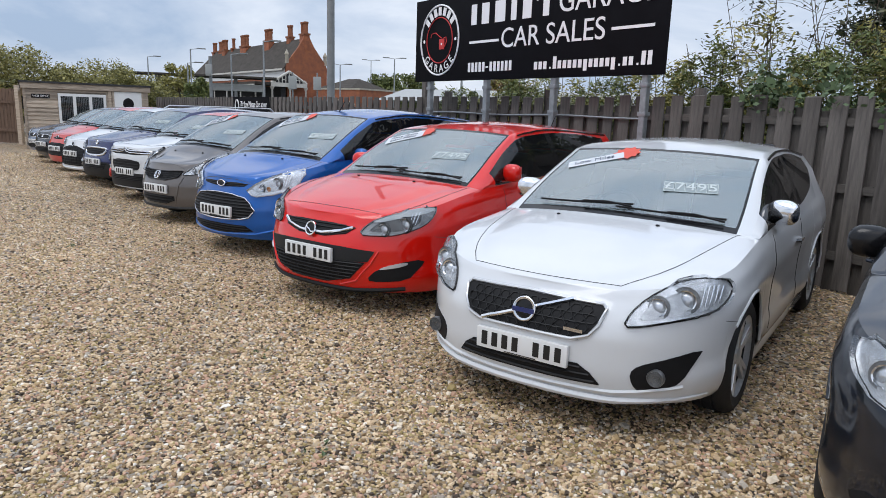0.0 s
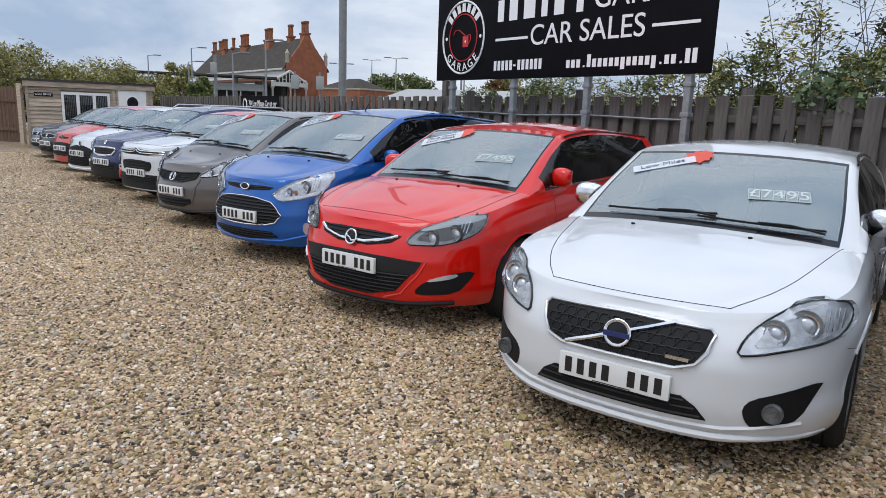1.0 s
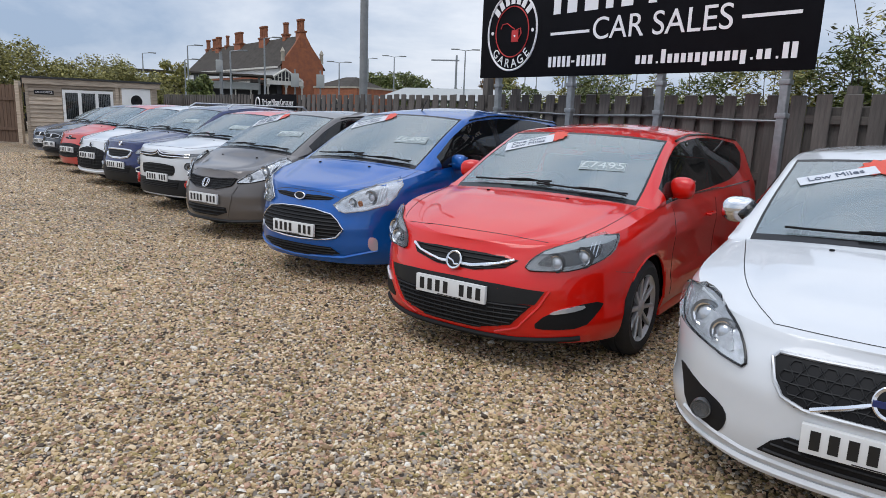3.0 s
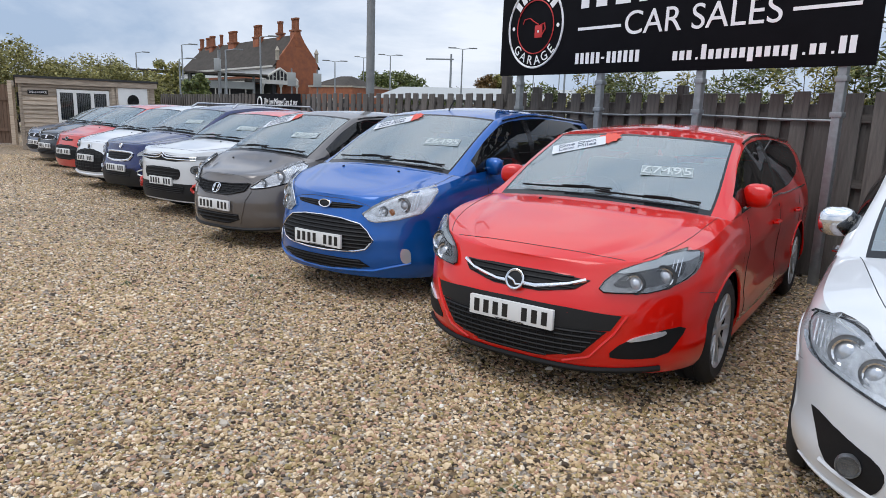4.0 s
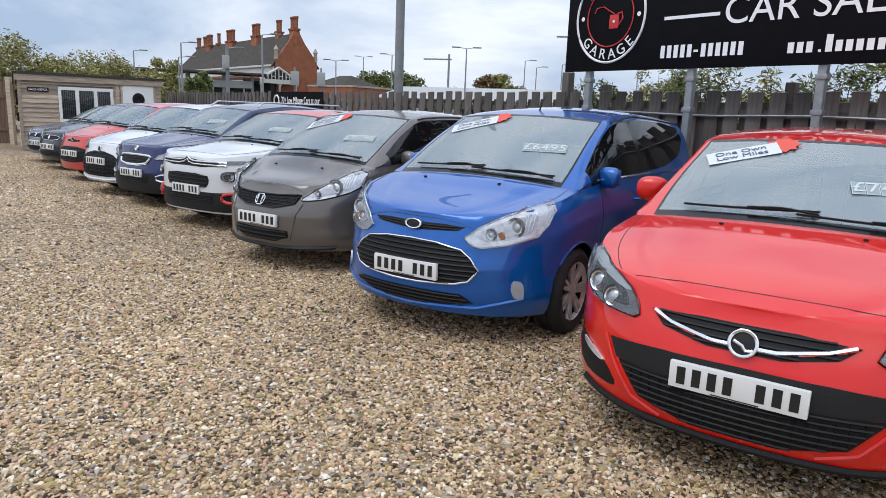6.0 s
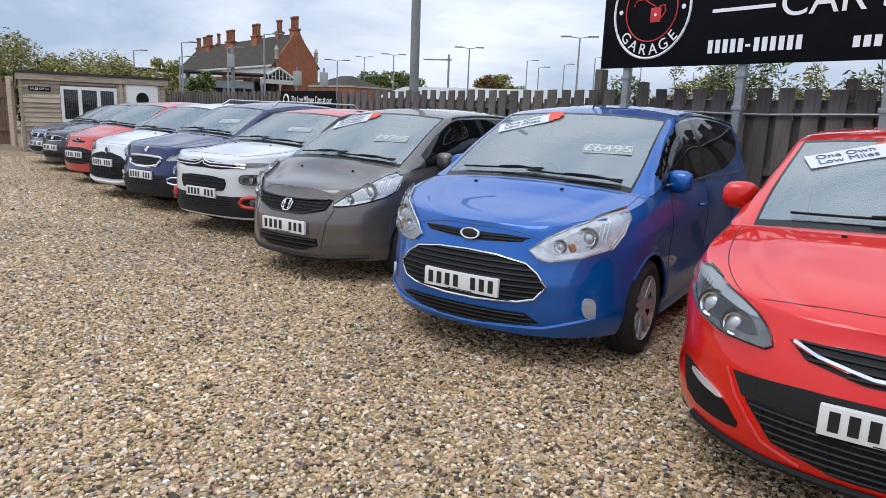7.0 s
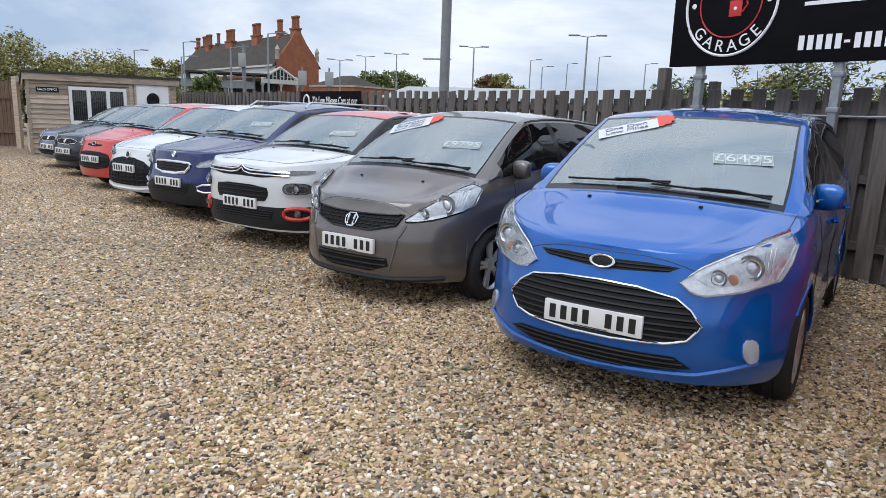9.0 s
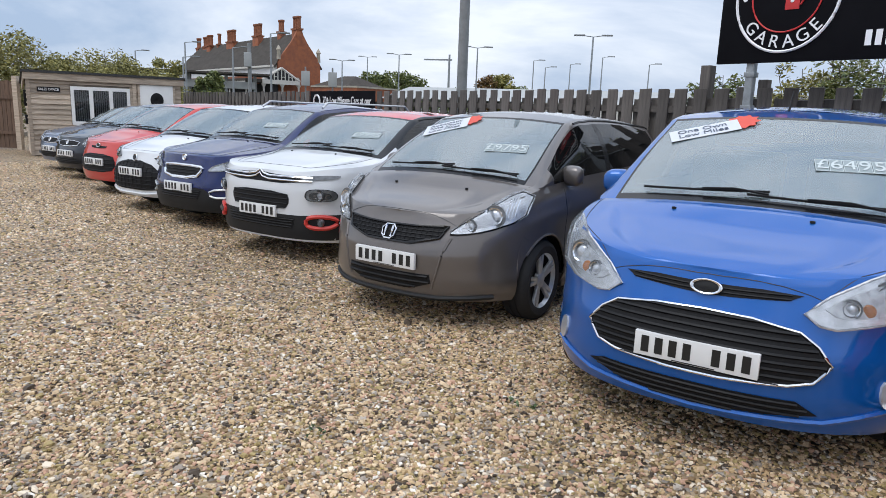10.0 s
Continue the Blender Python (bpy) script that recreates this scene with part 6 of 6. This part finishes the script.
def street_lamp(bx, by, d, h, heads, label):
    x, y = bearing(bx, by, d)
    l = thing("street_lamp", pose(x, y, 0, 0, 0, math.degrees(math.atan2(by, bx)) - 90), label, "street lamp", "lamp columns beyond the fence")
    part("column", lathe([(0, 0.10), (h, 0.06)], 8, "z"), M_STEEL, l)
    for sx in ((1, -1) if heads == 2 else (1,)):
        part("arm", tube([(0, 0, h), (sx * 0.9, 0, h + 0.12)], 0.04, 6), M_STEEL, l)
        part("lamp_head", boxed(sx * 1.05 - 0.42, sx * 1.05 + 0.42, -0.13, 0.13, h + 0.06, h + 0.17, bevel=0.03), M_POLE, l)


for spec in ((-0.74, 0.6726, 84, 7.1, 1), (-0.6973, 0.7168, 70, 7.2, 1), (-0.6995, 0.7146, 66, 5.6, 1), (-0.6128, 0.7902, 55, 7.0, 1), (-0.652, 0.758, 60, 6.2, 1), (-0.5321, 0.8467, 80, 7.0, 2), (-0.5014, 0.8652, 110, 9.8, 2), (-0.4619, 0.8869, 82, 8.1, 2), (-0.3597, 0.9331, 68, 7.9, 2), (-0.2049, 0.9788, 55, 7.7, 2),
             (-0.283, 0.959, 90, 8.6, 1), (-0.2667, 0.9638, 90, 7.8, 1), (-0.233, 0.9725, 100, 9.0, 1), (-0.19, 0.982, 90, 9.2, 1), (-0.127, 0.992, 90, 8.4, 1)):
    street_lamp(*spec, "grey double-headed lamp column" if spec[4] == 2 else "grey single-headed lamp column")
for bx, by, d, h in ((-0.6354, 0.7722, 23.6, 3.5), (-0.5748, 0.8183, 50, 4.4), (-0.5434, 0.8395, 50, 4.4)):
    x, y = bearing(bx, by, d)
    c = thing("equipment_post", pose(x, y, 0, 0, 0, 35), "grey trackside post with a metal box", "post")
    part("post", lathe([(0, 0.07), (h, 0.06)], 10, "z"), M_POLE, c)
    part("cabinet", boxed(-0.16 if d < 30 else -0.3, 0.06 if d < 30 else 0.3, -0.2, 0.1, h - (0.75 if d < 30 else 1.3), h - 0.3, bevel=0.02), M_GREYBOX, c)
x, y = bearing(-0.3966, 0.918, 250)
crane = thing("mast", pose(x, y, 0, 0, 0, 10), "distant grey mast with a cross arm", "mast")
part("mast_pole", lathe([(0, 0.5), (22.5, 0.35)], 8, "z"), M_STEEL, crane)
part("mast_arm", boxed(-9.5, 1.0, -0.2, 0.2, 20.4, 20.9), M_STEEL, crane)


# ---------------------------------------------------------------- plants
def leaf_mat(name, a, b):
    m = mat(name, a, 0.6, island=0.35)
    nt = m.node_tree
    bs = nt.nodes["Principled BSDF"]
    nz = nt.nodes.new("ShaderNodeNewGeometry")
    rp = nt.nodes.new("ShaderNodeValToRGB")
    rp.color_ramp.elements[0].color, rp.color_ramp.elements[1].color = (*a, 1), (*b, 1)
    nt.links.new(nz.outputs["Random Per Island"], rp.inputs["Fac"])
    nt.links.new(rp.outputs["Color"], bs.inputs["Base Color"])
    return m


M_LEAF = leaf_mat("shrub_leaves", (0.045, 0.075, 0.022), (0.22, 0.24, 0.07))
M_OLIVE = leaf_mat("olive_leaves", (0.075, 0.085, 0.02), (0.38, 0.33, 0.09))
M_HEDGE = leaf_mat("hedge_leaves", (0.085, 0.09, 0.025), (0.40, 0.36, 0.12))
M_DRY = leaf_mat("autumn_leaves", (0.10, 0.05, 0.02), (0.22, 0.13, 0.04))
M_IVY = leaf_mat("ivy_leaves", (0.03, 0.055, 0.02), (0.095, 0.14, 0.055))
M_SAPLING = leaf_mat("sapling_leaves", (0.03, 0.04, 0.02), (0.12, 0.11, 0.045))
M_DARKLEAF = leaf_mat("conifer_leaves", (0.012, 0.022, 0.012), (0.035, 0.05, 0.025))
M_BARK = mat("bark", (0.09, 0.065, 0.045), 0.9, noise_scale=12, vary=0.4)


def leaves_mesh(name, centres, spread, per, size, material, seed, long=1.8):
    """Many small folded leaves round the given centres, as one mesh."""
    rng = np.random.default_rng(seed)
    c = np.repeat(np.asarray(centres, float), per, 0)
    sp = np.repeat(np.asarray(spread, float).reshape(-1, 1) * np.ones((len(centres), 1)), per, 0)
    n = len(c)
    d = rng.normal(0, 1, (n, 3))
    d /= np.linalg.norm(d, axis=1, keepdims=True)
    p = c + d * sp * rng.uniform(0.25, 1.0, (n, 1)) ** 0.6
    a = rng.normal(0, 1, (n, 3))
    a[:, 2] *= 0.6
    a /= np.linalg.norm(a, axis=1, keepdims=True)
    b = np.cross(a, rng.normal(0, 1, (n, 3)))
    b /= np.linalg.norm(b, axis=1, keepdims=True)
    s = size * np.exp(rng.normal(0, 0.3, (n, 1)))
    nn = np.cross(a, b)
    v = np.stack([p - a * s * long / 2, p + b * s * 0.5, p + a * s * long / 2 + nn * s * 0.2, p - b * s * 0.5], 1)
    me = bpy.data.meshes.new(name)
    me.vertices.add(n * 4)
    me.vertices.foreach_set("co", v.astype(np.float32).ravel())
    me.loops.add(n * 4)
    me.loops.foreach_set("vertex_index", np.arange(n * 4, dtype=np.int32))
    me.polygons.add(n)
    me.polygons.foreach_set("loop_start", (4 * np.arange(n)).astype(np.int32))
    me.update(calc_edges=True)
    me.materials.append(material)
    return me


def shrub(name, m, h, w, label, material, seed, stems=9, leaves=60, size=0.05, dense=1.0, category="shrub", long=1.8, thick=1.0):
    rng = random.Random(seed)
    root = thing(name, m, label, category)
    bm = bmesh.new()
    tips = []
    for i in range(stems):
        a = rng.uniform(0, 6.28)
        r = w * rng.uniform(0.2, 1.0) / 2
        top = Vector((r * math.cos(a), r * math.sin(a), h * rng.uniform(0.65, 1.0)))
        mid = Vector((top.x * 0.45, top.y * 0.45, top.z * 0.55))
        tube([(0.1 * math.cos(a), 0.1 * math.sin(a), 0), mid, top], [(0.022 * h / 2.5 + 0.008) * thick, 0.014 * thick, 0.004], 5, bm=bm)
        for k in range(int(9 * dense)):
            t = rng.uniform(0.35, 1.0)
            q = mid.lerp(top, (t - 0.35) / 0.65) if t > 0.35 else mid
            e = q + Vector((rng.gauss(0, 1), rng.gauss(0, 1), rng.uniform(-0.2, 0.9))) * (0.16 * w)
            tube([q, q.lerp(e, 0.5) + Vector((0, 0, 0.04)), e], [0.008 * thick, 0.006 * thick, 0.002], 4, bm=bm)
            tips += [e, q.lerp(e, 0.6)]
    part("branchwork", bm, M_BARK, root)
    lf = new("leaves", leaves_mesh("leaves", [tuple(t) for t in tips], 0.10 * w, leaves, size, material, seed, long))
    lf.parent = root
    return root


def fx(x, y, z=0, rz=0):
    return FENCE @ pose(x, y, z, 0, 0, rz)


k = 0
for x, y, h, w, mt in ((-2.8, 1.4, 2.5, 1.0, M_OLIVE), (-2.2, 1.2, 2.6, 1.2, M_LEAF), (-1.6, 1.4, 2.75, 1.4, M_OLIVE), (-1.0, 1.1, 2.6, 1.4, M_LEAF), (-0.3, 1.4, 2.75, 1.6, M_OLIVE), (0.4, 1.1, 2.65, 1.5, M_LEAF), (1.2, 1.4, 2.8, 1.8, M_OLIVE), (2.2, 1.2, 3.1, 1.8, M_LEAF), (3.2, 1.4, 3.1, 1.8, M_OLIVE),
                       (-3.5, 1.8, 2.4, 1.3, M_OLIVE), (-4.3, 1.4, 2.35, 1.3, M_LEAF), (-5.1, 1.7, 2.4, 1.4, M_OLIVE), (-6.0, 1.5, 2.35, 1.4, M_LEAF), (-6.8, 1.7, 2.3, 1.3, M_OLIVE), (-7.6, 1.2, 2.1, 0.9, M_LEAF)):
    k += 1
    shrub("shrub", fx(x, y), h, w, "straggly green shrub behind the fence" if mt is M_LEAF else "yellowing olive-green shrub behind the fence", mt, 20 + k, stems=12, leaves=36, size=0.019, dense=1.1, long=3.4, thick=0.6)
for x, y, h, w in ((-2.0, 1.9, 4.0, 1.9), (-1.1, 2.1, 4.6, 2.4), (0.2, 2.0, 4.2, 2.2)):
    k += 1
    shrub("sapling", fx(x, y), h, w, "thin bare-stemmed sapling with few leaves", M_SAPLING, 70 + k, stems=7, leaves=4, size=0.024, dense=1.3, long=3.2, category="sapling", thick=0.45)
for x, y, h, w in ((-1.5, 4.8, 5.0, 1.8), (-0.3, 5.4, 5.8, 2.2)):
    k += 1
    shrub("conifer", fx(x, y), h, w, "dark conifer behind the shrubs", M_DARKLEAF, 90 + k, stems=16, leaves=90, size=0.035, category="conifer", long=2.4)
# ivy that hangs over the fence
ivy = thing("ivy", fx(0.0, 0, 0), "green ivy hanging over the top of the fence", "ivy")
rng = random.Random(9)
cs = [(rng.uniform(-1.1, 2.6), rng.uniform(-0.10, 0.25), 1.88 + rng.gauss(0.0, 0.085)) for _ in range(60)]
lf = new("leaves", leaves_mesh("leaves", cs, 0.17, 26, 0.050, M_IVY, 77, 1.25))
lf.parent = ivy
# hedge behind the office
hedge = thing("hedge", pose(-32.2, 19.5, 0, 0, 0, 98), "tall overgrown green hedge behind the office", "hedge")
rng = random.Random(4)
bm = bmesh.new()
cs = []
for i in range(1050):
    u = rng.uniform(-7, 12.5)
    top = 3.85 + 0.1 * min(0.0, u) + 0.3 * math.sin(u * 0.9) + 0.25 * math.sin(u * 2.3 + 1) - 0.075 * max(0.0, u + 2)
    cs.append((u, rng.uniform(-1.2, 1.6), rng.uniform(0.06, 1.0) ** 0.6 * top))
    if i % 14 == 0:
        tube([(u, 0, 0), (u + rng.uniform(-0.3, 0.3), 0.1, top * 0.6), (u + rng.uniform(-0.6, 0.6), 0, top * rng.uniform(0.95, 1.15))], [0.05, 0.03, 0.008], 5, bm=bm)
part("branchwork", bm, M_BARK, hedge)
lf = new("leaves", leaves_mesh("leaves", cs, 0.55, 85, 0.058, M_HEDGE, 78, 2.2))
lf.parent = hedge


def tree(m, h, w, label, material, seed, clumps=70, size=0.5, per=40):
    rng = random.Random(seed)
    root = thing("tree", m, label, "tree")
    bm = bmesh.new()
    tube([(0, 0, 0), (0.1, 0, h * 0.35), (0, 0.1, h * 0.8)], [0.035 * h, 0.025 * h, 0.008 * h], 8, bm=bm)
    cs = []
    for i in range(clumps):
        a, t = rng.uniform(0, 6.28), rng.uniform(0.22, 1.0)
        r = w / 2 * math.sqrt(max(0.02, 1 - ((t - 0.5) / 0.56) ** 2)) * rng.uniform(0.3, 1.0)
        e = Vector((r * math.cos(a), r * math.sin(a), h * t))
        if i % 3 == 0:
            tube([(0, 0, h * t * 0.7), e * 0.5 + Vector((0, 0, h * t * 0.38)), e], [0.010 * h, 0.007 * h, 0.002 * h], 5, bm=bm)
        cs.append(tuple(e))
    part("trunk", bm, M_BARK, root)
    lf = new("crown", leaves_mesh("crown", cs, 0.13 * w, per, size, material, seed, 1.5))
    lf.parent = root


k = 0
for bx, by, d, h, w, mt in ((-0.492, 0.871, 150, 9.4, 8, M_LEAF), (-0.466, 0.885, 152, 9.9, 9, M_LEAF), (-0.442, 0.897, 155, 9.2, 8, M_LEAF), (-0.42, 0.908, 170, 7.0, 7, M_LEAF), (-0.341, 0.940, 190, 11.5, 9, M_DRY), (-0.325, 0.946, 190, 12.0, 9, M_OLIVE), (-0.305, 0.952, 200, 9.5, 10, M_LEAF),
                            (-0.6753, 0.7376, 38, 3.1, 1.7, M_LEAF), (-0.715, 0.70, 90, 6.4, 5, M_OLIVE), (-0.905, 0.425, 52, 7.0, 5, M_DARKLEAF), (-0.28, 0.96, 220, 7.5, 12, M_LEAF), (-0.25, 0.968, 230, 7.0, 14, M_LEAF), (-0.385, 0.923, 220, 8.5, 12, M_LEAF), (-0.215, 0.977, 120, 4.6, 5, M_LEAF)):
    k += 1
    x, y = bearing(bx, by, d)
    tree(pose(x, y, 0), h, w, "distant autumn tree with yellowing leaves" if mt is M_DRY else "distant leafy green tree", mt, 40 + k, size=0.03 * h, per=70)
# low far buildings and hills
x, y = bearing(-0.10, 0.995, 70)
depot = thing("warehouse", pose(x, y, 0, 0, 0, 4), "long low white warehouse with shallow roof", "building")
part("wall", boxed(-14, 30, 0, 16, 0, 3.0), M_CREAM, depot, "pale cladding wall", 0)
bm = bmesh.new()
prism([(-0.4, 3.0), (16.4, 3.0), (8, 4.6)], -14.3, 30.3, bm)
part("roof", bm, M_GREYBOX, depot, "pale sheet roof", 0).matrix_local = pose(0, 0, 0, 0, 0, 90) @ pose(0, 0, 0)
x, y = bearing(-0.715, 0.70, 105)
bridge = thing("footbridge", pose(x, y, 0, 0, 0, 40), "grey railway footbridge and platform canopy", "bridge")
part("deck", boxed(-9, 12, -1.5, 1.5, 4.0, 5.0), M_GREYBOX, bridge)
part("canopy_roof", boxed(-10, 14, -3, 3, 5.9, 6.15), M_SLATE, bridge)
for xx in (-8, -3, 3, 8, 12):
    part("column", boxed(xx - 0.2, xx + 0.2, -1.4, 1.4, 0, 5.9), M_POLE, bridge)
hill = bmesh.new()
prev = None
for i in range(81):
    a = radians(20 + 140 * i / 80)
    d = 1100
    h = 16 + 10 * math.sin(i * 0.21) + 5 * math.sin(i * 0.53 + 1)
    p = [hill.verts.new((d * math.cos(a), d * math.sin(a), -1)), hill.verts.new(((d + 60) * math.cos(a), (d + 60) * math.sin(a), h))]
    if prev:
        hill.faces.new((prev[0], p[0], p[1], prev[1]))
    prev = p
tagged(new("backdrop", finish(hill, "backdrop", mat("hill_woods", (0.06, 0.075, 0.05), 0.9, noise_scale=0.05, vary=0.4))), "low wooded hills on the horizon", "hills", kind="structure")

# cable along the fence below the sign
cable = thing("cable", FENCE, "thin grey cable pipe along the fence", "pipe")
part("pipe", tube([(-6.9 + 0.5 * i, -0.075, 1.60 + 0.012 * math.sin(i * 1.3)) for i in range(10)], 0.014, 6), M_STEEL, cable)
# weeds in the gravel
rng = random.Random(12)
for x, y in ((-2.35, 4.05), (-5.6, 6.35), (-1.3, 3.2), (-6.4, 5.6)):
    w = thing("weed", pose(x, y, 0.01), "small green weed growing through the gravel", "weed")
    lf = new("leaves", leaves_mesh("leaves", [(rng.uniform(-0.07, 0.07), rng.uniform(-0.07, 0.07), 0.012) for _ in range(4)], 0.016, 5, 0.012, M_IVY, rng.randrange(999), 2.2))
    lf.parent = w
